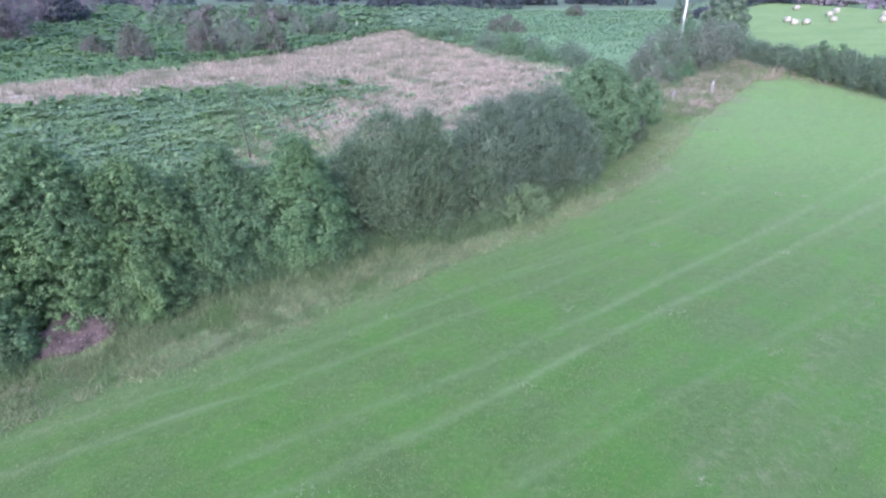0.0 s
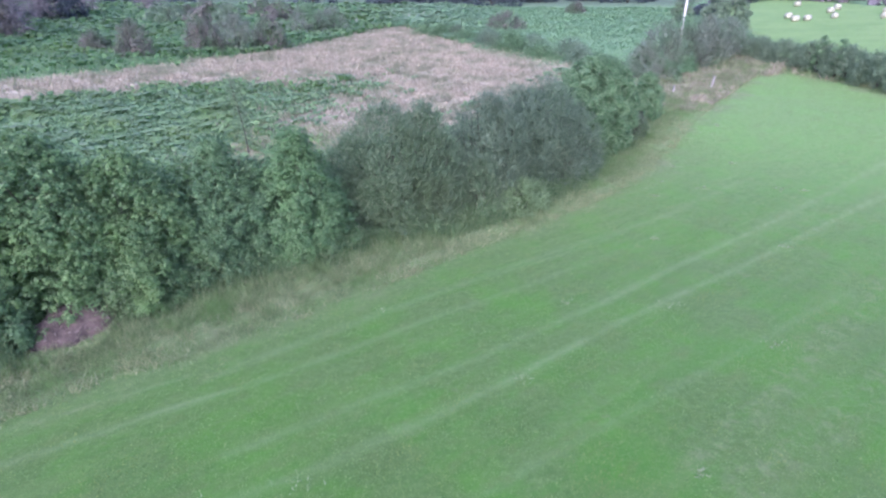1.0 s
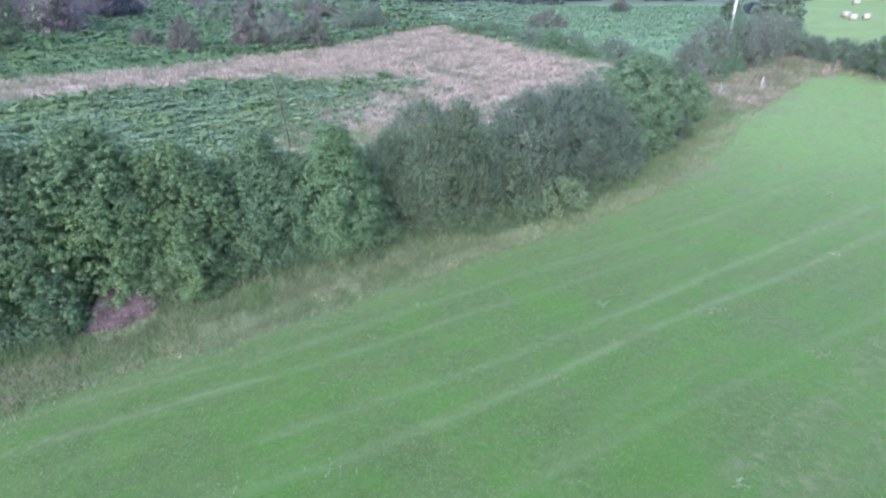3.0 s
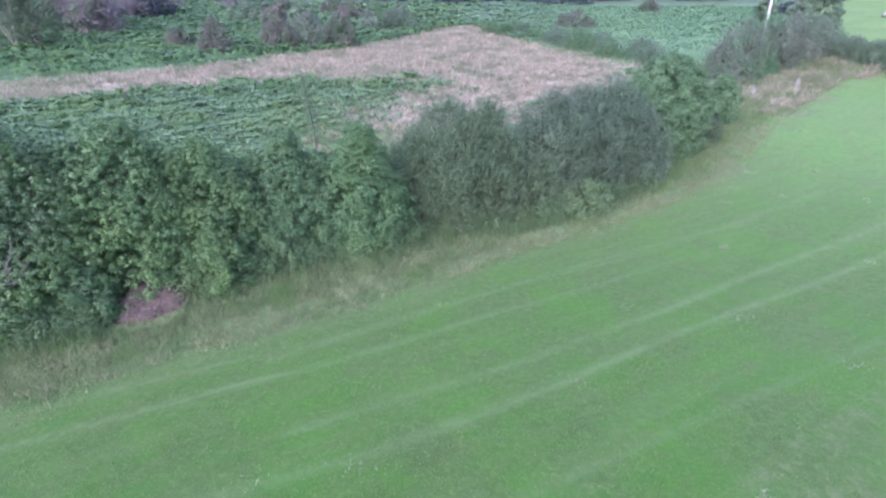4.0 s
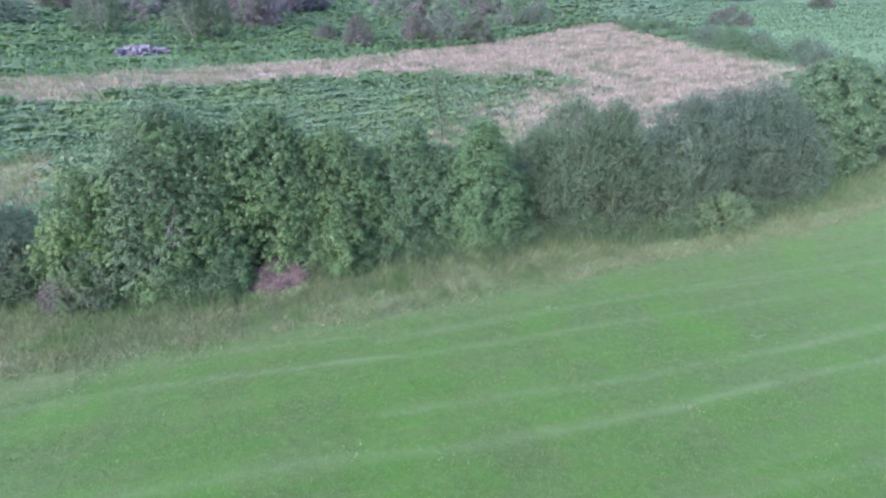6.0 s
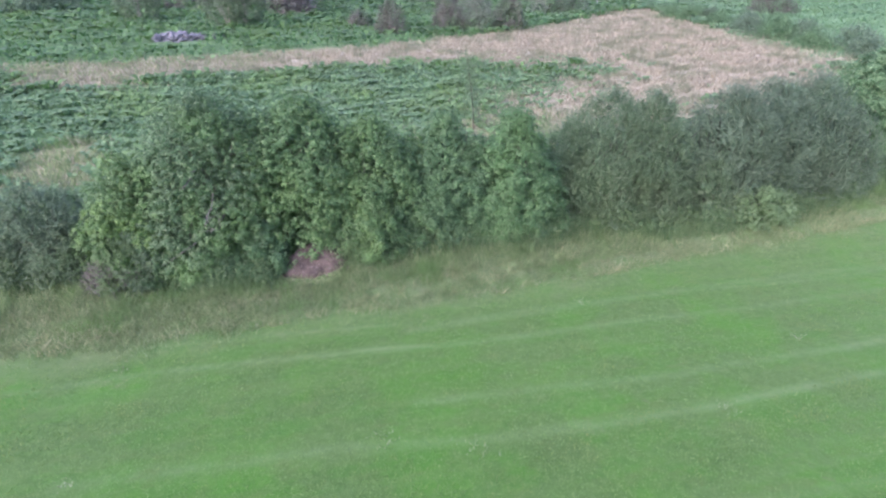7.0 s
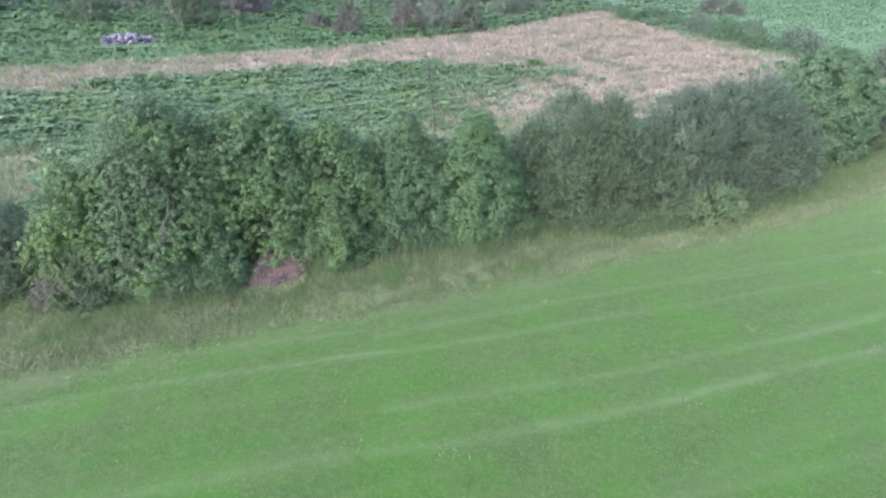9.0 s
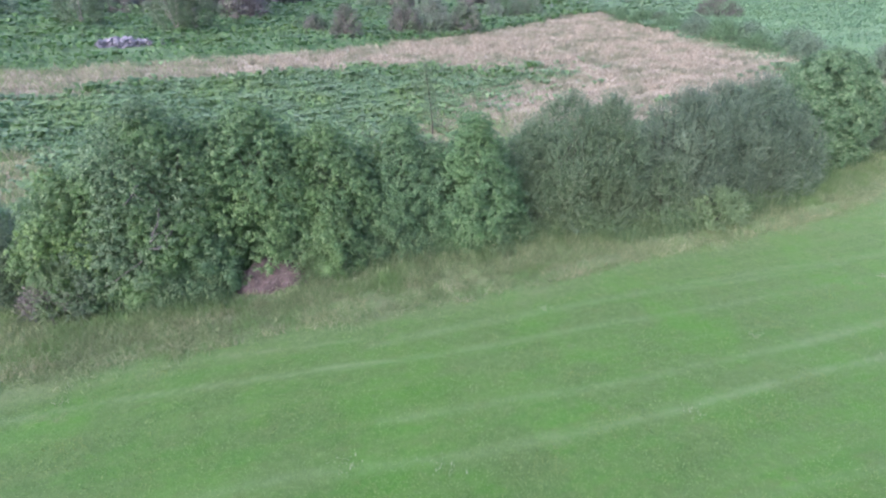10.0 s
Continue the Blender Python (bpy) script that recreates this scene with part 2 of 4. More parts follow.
    rough = mixed(t, maths(t, "MULTIPLY", span(t, noise_at(t, 0.5, 5, 0.65), 0.48, 0.66), 0.5), rough, (0.22, 0.225, 0.13))
    dry = ramp(t, noise_at(t, 1.1, 6, 0.7), (0.3, (0.25, 0.24, 0.165)), (0.5, (0.42, 0.37, 0.29)), (0.75, (0.62, 0.55, 0.47)))
    dry = mixed(t, maths(t, "MULTIPLY", span(t, noise_at(t, 0.22, 5, 0.65), 0.48, 0.64), 0.75), dry, (0.26, 0.28, 0.19))
    dry = mixed(t, maths(t, "MULTIPLY", span(t, noise_at(t, 0.13, 4, 0.6), 0.55, 0.68), 0.6), dry, (0.64, 0.58, 0.46))
    clump = noise_at(t, 1.3, 7, 0.65)
    floor = ramp(t, clump, (0.32, (0.07, 0.145, 0.06)), (0.5, (0.115, 0.22, 0.09)), (0.68, (0.175, 0.305, 0.12)))
    far = ramp(t, noise_at(t, 0.12, 6, 0.65), (0.3, (0.05, 0.10, 0.05)), (0.7, (0.09, 0.165, 0.08)))
    floor = mixed(t, span(t, attribute(t, "distance_out"), 190, 260), floor, far)
    floor = mixed(t, maths(t, "MULTIPLY", attribute(t, "open_hill"), span(t, attribute(t, "distance_out"), 250, 190)), floor, ramp(t, clump, (0.3, (0.105, 0.215, 0.095)), (0.5, (0.15, 0.285, 0.13)), (0.7, (0.205, 0.34, 0.165))))
    dry = mixed(t, attribute(t, "olive"), dry, ramp(t, noise_at(t, 0.9, 6, 0.7), (0.3, (0.17, 0.22, 0.10)), (0.5, (0.27, 0.28, 0.15)), (0.75, (0.42, 0.37, 0.25))))
    colour = mixed(t, span(t, maths(t, "ADD", attribute(t, "dry_edge"), maths(t, "MULTIPLY", wide, 0.12)), -0.8, 1.6), floor, dry)
    colour = mixed(t, span(t, maths(t, "ADD", attribute(t, "margin_edge"), ragged), -0.6, 0.6), colour, rough)
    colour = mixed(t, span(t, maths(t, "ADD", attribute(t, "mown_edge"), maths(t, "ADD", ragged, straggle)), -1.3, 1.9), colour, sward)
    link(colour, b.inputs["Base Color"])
    b.inputs["Roughness"].default_value = 0.8
    b.inputs["Specular IOR Level"].default_value = 0.3
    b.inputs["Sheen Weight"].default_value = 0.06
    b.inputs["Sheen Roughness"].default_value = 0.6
    wild = maths(t, "MULTIPLY", clump, maths(t, "MULTIPLY", span(t, attribute(t, "mown_edge"), -2, -6), 6.0))
    bumped(t, b, maths(t, "ADD", maths(t, "ADD", blade, tuft), wild), 0.6, 0.05)
    return m


# ---------------------------------------------------------------- the lie of the land
KNOT_OUT = (0, 28, 46, 63, 90, 150, 250, 400, 800, 5000)
KNOT_UP = (0, 0, 0.9, 3.2, 5.6, 8.6, 14.5, 24, 50, 90)


def ease(low, high, v):
    f = np.clip((v - low) / (high - low), 0, 1)
    return f * f * (3 - 2 * f)


def height(x, y):
    """The valley floor is level, and the land ahead rises to a hillside, steeper to the east."""
    x, y = np.asarray(x, float), np.asarray(y, float)
    r, az = np.hypot(x, y), np.degrees(np.arctan2(x, y))
    k = np.linspace(-1, 1, 9)
    w = (1 - k * k) / (1 - k * k).sum()
    z = sum(wi * np.interp(r * (1 + 0.13 * ki), KNOT_OUT, KNOT_UP) for wi, ki in zip(w, k))
    ahead = ease(115, 80, np.abs(az))
    return z * ahead + ease(20, 28, az) * ahead * np.clip(r - 66, 0, 110) * 0.055


def inside(px, py, corners):
    """Distance in metres to a polygon's edge, positive inside."""
    c = np.array(corners, float)
    d = np.full(px.shape, 1e9)
    odd = np.zeros(px.shape, bool)
    for (ax, ay), (bx, by) in zip(c, np.roll(c, -1, 0)):
        ex, ey = bx - ax, by - ay
        f = np.clip(((px - ax) * ex + (py - ay) * ey) / (ex * ex + ey * ey), 0, 1)
        d = np.minimum(d, np.hypot(px - ax - f * ex, py - ay - f * ey))
        if ey:
            odd ^= ((ay > py) != (by > py)) & (px < ex * (py - ay) / ey + ax)
    return np.where(odd, d, -d)


def from_line(px, py, pts):
    d = np.full(px.shape, 1e9)
    for (ax, ay), (bx, by) in zip(pts, pts[1:]):
        ex, ey = bx - ax, by - ay
        f = np.clip(((px - ax) * ex + (py - ay) * ey) / (ex * ex + ey * ey), 0, 1)
        d = np.minimum(d, np.hypot(px - ax - f * ex, py - ay - f * ey))
    return d


MOWN = [(-90, -35), (-40, -5), (-21, 6.6), (-18.4, 8.2), (-16.9, 9.2), (-15.5, 10.4), (-14.1, 11.7), (-12.6, 13.0), (-10.2, 15.0), (-6.5, 17.9), (-2.4, 21.8), (3.2, 27.2), (9.0, 32.2),
        (14.3, 37.5), (21.5, 49.2), (26.0, 54.7), (31.0, 60.4), (34.6, 64.3), (38.0, 64.8), (41.5, 58.5), (43.5, 53), (60, 20), (120, -80), (-60, -160)]
PASTURE = [(40.5, 72), (44.5, 62), (50, 45), (140, 60), (160, 130), (82, 116), (78.8, 131), (73, 149), (62, 150), (50, 110)]
MARGIN = [(-90, -31), (-40, 2), (-24, 10.4), (-21.6, 12), (-18.6, 13.6), (-15.2, 16), (-11.6, 20), (-8.5, 23.6), (-5.8, 26.4), (-2.4, 28.5), (2.2, 31),
          (7.7, 36), (11.3, 41), (16, 46), (19, 52), (22, 61), (30, 64), (36, 69), (40.5, 68.5), (43, 62), (45, 55), (62, 20), (122, -80), (-60, -164)]
DRY = [(-67, 34.7), (-61.2, 43.4), (-53.1, 52.6), (-41.4, 67.3), (-34.7, 75.8), (-26.7, 88), (-21.2, 105.2), (-17.6, 124.2), (-11.8, 134.9), (-2.6, 109.5),
       (4.2, 92.2), (14.1, 75.4), (13, 63.3), (5, 55), (-3, 46), (-10, 39), (-18.6, 39.8), (-18.4, 46), (-14.2, 54), (-10.7, 64.5), (-18, 62.3), (-24.6, 62.7),
       (-32.2, 59.8), (-38.9, 53.1), (-48.6, 42.1), (-50.4, 34.9), (-56.8, 28.6)]
DRY_CORNER = [(-43, 20.4), (-41.5, 23.3), (-40.2, 25.9), (-35.5, 23.5), (-33, 19.4), (-37.1, 15.9)]
DRY_BANK = [(21.8, 60.8), (23.6, 59.1), (27.7, 60.4), (29.1, 58.8), (31.4, 61.2), (35.2, 68.5), (38.6, 76.8), (36.0, 75.8), (31.5, 70.8), (28.2, 66.3), (23.6, 65.5)]
TRACKS = [([(-30, -4), (-20, 4.6), (-16.8, 7.1), (-14.2, 9.2), (-12.4, 10.4), (-8.9, 12.8), (-5.6, 14.8)], 0.14, 0.85), ([(-5.6, 14.8), (-0.7, 18.5), (4.6, 22.3), (12, 28)], 0.2, 0.42),
          ([(-30, -1.5), (-19.5, 6.9), (-15.5, 10.1), (-12.1, 12.5), (-6, 16.4), (-3.7, 18.4), (1.9, 22.4), (5.6, 24.8), (14, 31)], 0.13, 0.55),
          ([(-13, 4.6), (-9.5, 7), (-7.1, 8.7), (-3.8, 10.5), (-0.4, 12.8)], 0.24, 0.55), ([(-0.4, 12.8), (2.2, 14.7), (6.8, 18.4)], 0.2, 0.8), ([(6.8, 18.4), (10.1, 20.8), (21.6, 28.9), (36, 39)], 0.2, 1.0),
          ([(-6, 11.2), (-0.5, 14.8), (1.6, 16.2), (3.1, 17.5), (6.6, 20)], 0.22, 0.5), ([(6.6, 20), (11.2, 23.8), (19.7, 30), (36, 42)], 0.22, 0.9),
          ([(-8, 14.6), (0.2, 21.3), (6.6, 26.2), (11.9, 29.6), (20, 36)], 0.24, 0.55), ([(-1, 8.6), (4.3, 12.2), (7.8, 14.6), (18, 21.4)], 0.22, 0.4)]
WORN = [([(7.0, 11.2), (8.6, 12.5), (9.9, 13.5), (13.1, 16.3), (20, 22)], 0.55), ([(7.6, 10.1), (8.3, 10.8), (11.9, 12.9), (13.4, 14.2), (22, 20)], 0.6)]


def dry_edge(x, y):
    return np.maximum.reduce([inside(x, y, DRY), inside(x, y, DRY_CORNER), inside(x, y, DRY_BANK)])


def fringe(x, y):
    """How far inside the dry grass a place is, with broken drifts where it meets the bracken."""
    return dry_edge(x, y) + 1.6 * drift(x, y, 0.5) + 3.5 * drift(x, y, 0.9, 3.0) * ease(-30, -14, x) * ease(80, 62, y) - 0.6 * ease(-46, -62, x) * (1 + 0.8 * drift(x, y, 0.8, 1.0))


def mown_edge(x, y):
    return np.maximum(inside(x, y, MOWN), inside(x, y, PASTURE))


# ---------------------------------------------------------------- mesh tools
def mesh_of(name, verts, faces, material, smooth=False):
    """A mesh from an (n, 3) array and an (m, 3) or (m, 4) array."""
    verts, faces = np.asarray(verts, np.float32), np.asarray(faces, np.int32)
    me = bpy.data.meshes.new(name)
    n = faces.shape[1]
    me.vertices.add(len(verts))
    me.vertices.foreach_set("co", verts.ravel())
    me.loops.add(faces.size)
    me.loops.foreach_set("vertex_index", faces.ravel())
    me.polygons.add(len(faces))
    me.polygons.foreach_set("loop_start", np.arange(0, faces.size, n, dtype=np.int32))
    if smooth:
        me.polygons.foreach_set("use_smooth", np.ones(len(faces), bool))
    me.update(calc_edges=True)
    me.validate()
    me.materials.append(material)
    return me


def part(name, me, parent, label=""):
    ob = new(name, me)
    ob.parent = parent
    return tagged(ob, label)


def thing(name, x, y, label, category, group="", kind="", z=None, turn=0.0):
    ob = new(name)
    ob.matrix_world = pose(x, y, float(height(x, y)) if z is None else z, 0, 0, turn)
    return tagged(ob, label, category, group, kind)


def unit(v):
    return v / np.maximum(np.linalg.norm(v, axis=-1, keepdims=True), 1e-9)


def leaf_mesh(name, at, normal, long, wide, material, rng, along=None, tone=None, slim=False):
    """Lozenge leaves, lightly folded, or slim pointed ones, at the points given; tone is a shade shared by the leaves of one spray."""
    n = len(at)
    if along is None:
        along = rng.normal(size=(n, 3))
    side = unit(np.cross(normal, along))
    along = np.cross(side, normal)
    long, wide = (np.broadcast_to(v, n)[:, None] * rng.uniform(0.65, 1.3, (n, 1)) for v in (long, wide))
    fold = normal * wide * 0.25
    if slim:
        verts = np.stack([at - along * long * 0.5 + side * wide * 0.5, at + along * long * 0.5, at - along * long * 0.35 - side * wide * 0.55 + fold], 1).reshape(-1, 3)
    else:
        verts = np.stack([at - along * long * 0.5, at + side * wide * 0.5 + fold - along * long * 0.06, at + along * long * 0.5, at - side * wide * 0.5 + fold - along * long * 0.06], 1).reshape(-1, 3)
    me = mesh_of(name, verts, np.arange(len(verts)).reshape(n, -1), material)
    shade = rng.random(n) if tone is None else tone
    me.attributes.new("tone", "FLOAT", "FACE").data.foreach_set("value", np.asarray(shade, np.float32))
    return me


def tubes(name, paths, material, sides=5):
    """Tapered round limbs: paths of (points, radii)."""
    verts, faces, base = [], [], 0
    ring = np.linspace(0, 2 * np.pi, sides, endpoint=False)
    for pts, radii in paths:
        pts = np.asarray(pts, float)
        way = unit(np.gradient(pts, axis=0))
        u = unit(np.cross(way, (0.31, 0.95, 0.12)))
        v = np.cross(way, u)
        r = np.asarray(radii)[:, None, None]
        verts.append((pts[:, None] + r * (np.cos(ring)[None, :, None] * u[:, None] + np.sin(ring)[None, :, None] * v[:, None])).reshape(-1, 3))
        k = len(pts)
        i = base + np.arange(k - 1)[:, None] * sides + np.arange(sides)
        j = base + np.arange(k - 1)[:, None] * sides + (np.arange(sides) + 1) % sides
        faces.append(np.stack([i, j, j + sides, i + sides], -1).reshape(-1, 4))
        base += k * sides
    return mesh_of(name, np.concatenate(verts), np.concatenate(faces), material, True)


def stems(rng, high, wide, deep, count, thick, low=0.0):
    """Limbs that rise from the root and spread into the crown, with side twigs."""
    paths = []
    for _ in range(count):
        a, reach = rng.uniform(0, 2 * np.pi), rng.uniform(0.25, 0.8)
        end = np.array([math.cos(a) * wide * reach, math.sin(a) * deep * reach, high * rng.uniform(0.65, 0.93)])
        root = np.array([math.cos(a) * 0.12, math.sin(a) * 0.12, -0.15])
        f = np.linspace(0, 1, 7)[:, None]
        bend = rng.normal(size=3) * 0.10 * high * np.array([1, 1, 0.2])
        line = root + (end - root) * np.c_[f**1.5, f**1.5, f] + bend * np.sin(np.pi * f) * f
        paths.append((line, thick * (1 - 0.85 * f[:, 0])))
        for _ in range(4):
            k = rng.integers(2, 6)
            tip = line[k] + unit(rng.normal(size=3) + np.array([math.cos(a), math.sin(a), 0.5])) * high * rng.uniform(0.12, 0.24)
            mid = (line[k] + tip) / 2 + rng.normal(size=3) * 0.05
            paths.append(([line[k], mid, tip], [thick * 0.35, thick * 0.22, thick * 0.06]))
    return paths


def profile(up, taper, waist):
    """Half width of a crown at a share of its height: fullest at the waist, drawn in to the top."""
    upper = np.clip((up - waist) / (1 - waist), 0, 1)
    return np.where(up < waist, 0.84 + 0.16 * up / waist, (1 - upper ** (2.2 - taper)) ** (0.5 + 0.5 * taper))


def crown(rng, high, wide, deep, low, count, leaf, lobes, lobe, habit="rosette", taper=0.2, waist=0.25, fill=0.2):
    """Leaves of an uneven domed crown: lobes cover the dome, and each lobe carries rosettes or shoots of leaves."""
    levels = np.linspace(0.04, 0.99, 400)
    girth = profile(levels, taper, waist)
    slope = np.hypot(np.gradient(girth, levels), (high - low) / (wide + deep) * 2)
    share = np.cumsum(girth * slope + 0.05)
    up = np.interp((np.arange(lobes) + rng.uniform(0.2, 0.8, lobes)) / lobes, share / share[-1], levels)
    a = np.arange(lobes) * 2.39996 + rng.uniform(-0.3, 0.3, lobes)
    size = rng.uniform(*lobe, lobes) * (wide + deep) / 2
    girth = profile(up, taper, waist) * rng.uniform(0.86, 1.06, lobes)
    mid = np.stack([np.cos(a) * np.maximum(girth * wide - 0.75 * size, 0), np.sin(a) * np.maximum(girth * deep - 0.75 * size, 0), low + up * (high - low) - 0.6 * size], 1)
    heart = np.array([0, 0, low + 0.35 * (high - low)])
    outward = unit((mid - heart) / (wide, deep, 0.7 * (high - low)))
    per = {"rosette": 6, "shoot": 9, "tuft": 7}[habit]
    sprays = max(count // per, 1)
    pick = rng.choice(lobes, sprays, p=(w := size**2) / w.sum())
    way = unit(rng.normal(size=(sprays, 3)) * 0.7 + outward[pick] * 0.7 + np.array([0, 0, 0.25]))
    ragged = 1 + 0.14 * np.sin(5 * way[:, 0] + pick) * np.sin(4 * way[:, 1] + 2 * pick) + 0.08 * np.sin(11 * way[:, 2] + pick)
    depth = (1.04 - np.abs(rng.normal(0, 0.24, sprays)) + rng.exponential(0.06, sprays)) * ragged
    at = mid[pick] + way * (size[pick] * depth)[:, None] * (1, 1, 0.85)
    inner = rng.random(sprays) < fill
    at[inner] = heart + (at[inner] - heart) * rng.uniform(0.45, 0.9, (inner.sum(), 1))
    axis = unit(way * 0.6 + np.array([0, 0, 0.75]) + rng.normal(size=(sprays, 3)) * 0.25)
    own = np.repeat(np.arange(sprays), per)
    n, k = len(own), np.tile(np.arange(per), sprays)
    if habit == "shoot":
        axis = unit(way * 0.75 + np.array([0, 0, 0.55]) + rng.normal(size=(sprays, 3)) * 0.3)
        reach = leaf[0] * 3.8 * rng.uniform(0.6, 1.3, sprays)
        place = at[own] + axis[own] * ((k / (per - 1) - 0.4) * reach[own])[:, None]
        along = unit(axis[own] * 0.9 + rng.normal(size=(n, 3)) * 0.4)
        normal = unit(np.array([0, 0, 0.8]) + way[own] * 0.5 + rng.normal(size=(n, 3)) * 0.45)
        place = place + along * leaf[0] * 0.3
    else:
        turn = k * (2 * np.pi / per) + rng.uniform(0, 6.28, sprays)[own]
        u = unit(np.cross(axis, rng.normal(size=(sprays, 3))))
        v = np.cross(axis, u)
        along = np.cos(turn)[:, None] * u[own] + np.sin(turn)[:, None] * v[own]
        spread = leaf[0] * (0.75 if habit == "rosette" else 1.05) * rng.uniform(0.7, 1.4, n)
        place = at[own] + along * spread[:, None] + axis[own] * (rng.normal(size=n) * leaf[0] * 0.25)[:, None]
        normal = unit(axis[own] + along * 0.35 + rng.normal(size=(n, 3)) * 0.25)
        along = along - axis[own] * 0.3
    tone = np.clip(rng.normal(0.5, 0.2, sprays) + 0.35 * (rng.random(lobes)[pick] - 0.5), 0, 1)[own]
    keep = place[:, 2] > 0.03
    return place[keep], normal[keep], along[keep], tone[keep]


def woody(name, x, y, high, wide, deep, material, label, category, group, seed, turn=0.0, low=0.0, leaves=12000, leaf=(0.15, 0.10),
          lobes=40, limbs=6, thick=0.07, bark=None, fill=0.2, lobe=(0.2, 0.34), habit="rosette", taper=0.2, waist=0.25):
    rng = np.random.default_rng(seed)
    top = thing(name, x, y, label, category, group, turn=turn)
    part("trunk", tubes("trunk", stems(rng, high * 0.93, wide * 0.8, deep * 0.8, limbs, thick), bark or BARK, 4), top)
    at, normal, along, tone = crown(rng, high, wide, deep, low, leaves, leaf, lobes, lobe, habit, taper, waist, fill)
    part("crown", leaf_mesh("crown", at, normal, leaf[0], leaf[1], material, rng, along, tone, True), top)
    return top


def blades(name, x, y, z, tall, wide, lean, material, rng, label, category, fine=True):
    """Standing blades of grass, one mesh: each a tapered face, or a bent strip of three."""
    n = len(x)
    a = rng.uniform(0, 2 * np.pi, n)
    root = np.stack([x, y, z - 0.02], 1)
    side = np.stack([np.cos(a), np.sin(a), 0 * a], 1) * (wide * rng.uniform(0.6, 1.4, n) / 2)[:, None]
    b = rng.uniform(0, 2 * np.pi, n)
    tall = tall * rng.uniform(0.6, 1.3, n)
    push = np.stack([np.cos(b), np.sin(b), 0 * b], 1) * (tall * lean * rng.uniform(0.2, 1.2, n))[:, None]
    up = np.array([0, 0, 1.0]) * tall[:, None]
    if fine:
        verts = np.stack([root - side, root + side, root + up + push], 1).reshape(-1, 3)
        faces = np.arange(3 * n).reshape(n, 3)
    else:
        mid, tip = root + up * 0.6 + push * 0.35, root + up * 0.98 + push
        verts = np.stack([root - side, root + side, mid + side * 0.8, tip, mid - side * 0.8], 1).reshape(-1, 3)
        k = 5 * np.arange(n)[:, None]
        faces = np.concatenate([k + [0, 1, 2], k + [0, 2, 4], k + [4, 2, 3]])
    return tagged(new(name, mesh_of(name, verts, faces, material)), label, category, kind="stuff")


def fronds(name, x, y, z, tall, reach, per, material, rng, label):
    """Bracken: fronds that rise from each root and arch outward, one mesh."""
    n = len(x) * per
    i = np.repeat(np.arange(len(x)), per)
    a = rng.uniform(0, 2 * np.pi, n)
    way, side = np.stack([np.cos(a), np.sin(a), 0 * a], 1), np.stack([-np.sin(a), np.cos(a), 0 * a], 1)
    scale = (np.broadcast_to(tall, len(x))[i] * rng.uniform(0.7, 1.25, n))[:, None]
    out = scale * reach * rng.uniform(0.6, 1.2, (n, 1))
    root = np.stack([x[i], y[i], z[i]], 1)
    up = np.array([0, 0, 1.0])
    p0, p1, p2 = root + way * out * 0.12 + up * scale * 0.25, root + way * out * 0.55 + up * scale * 0.92, root + way * out * 1.12 + up * scale * 0.84
    wide = scale * rng.uniform(0.22, 0.34, (n, 1))
    droop = up * wide * 0.35
    verts = np.stack([p0, p1 + side * wide - droop, p1, p1 - side * wide - droop, p2], 1).reshape(-1, 3)
    k = 5 * np.arange(n)[:, None]
    faces = np.concatenate([k + [0, 1, 2], k + [0, 2, 3], k + [1, 4, 2], k + [2, 4, 3]])
    return tagged(new(name, mesh_of(name, verts, faces, material)), label, "bracken", kind="stuff")


def scatter(rng, count, az, r, even=1.0):
    """Points over a sector: azimuths in degrees from north, metres out. even 1 spreads them evenly over the ground."""
    a = np.radians(rng.uniform(*az, count))
    d = (r[0] ** (1 + even) + rng.random(count) * (r[1] ** (1 + even) - r[0] ** (1 + even))) ** (1 / (1 + even))
    return d * np.sin(a), d * np.cos(a)


def drift(x, y, scale, seed=0.0):
    """A smooth uneven field between about -1 and 1."""
    return (np.sin(x * scale + seed) * np.cos(y * scale * 1.31 - seed) + 0.6 * np.sin(x * scale * 2.3 - y * scale * 1.7 + 2 * seed) + 0.4 * np.cos(x * scale * 4.1 + y * scale * 3.7 + seed)) / 1.6


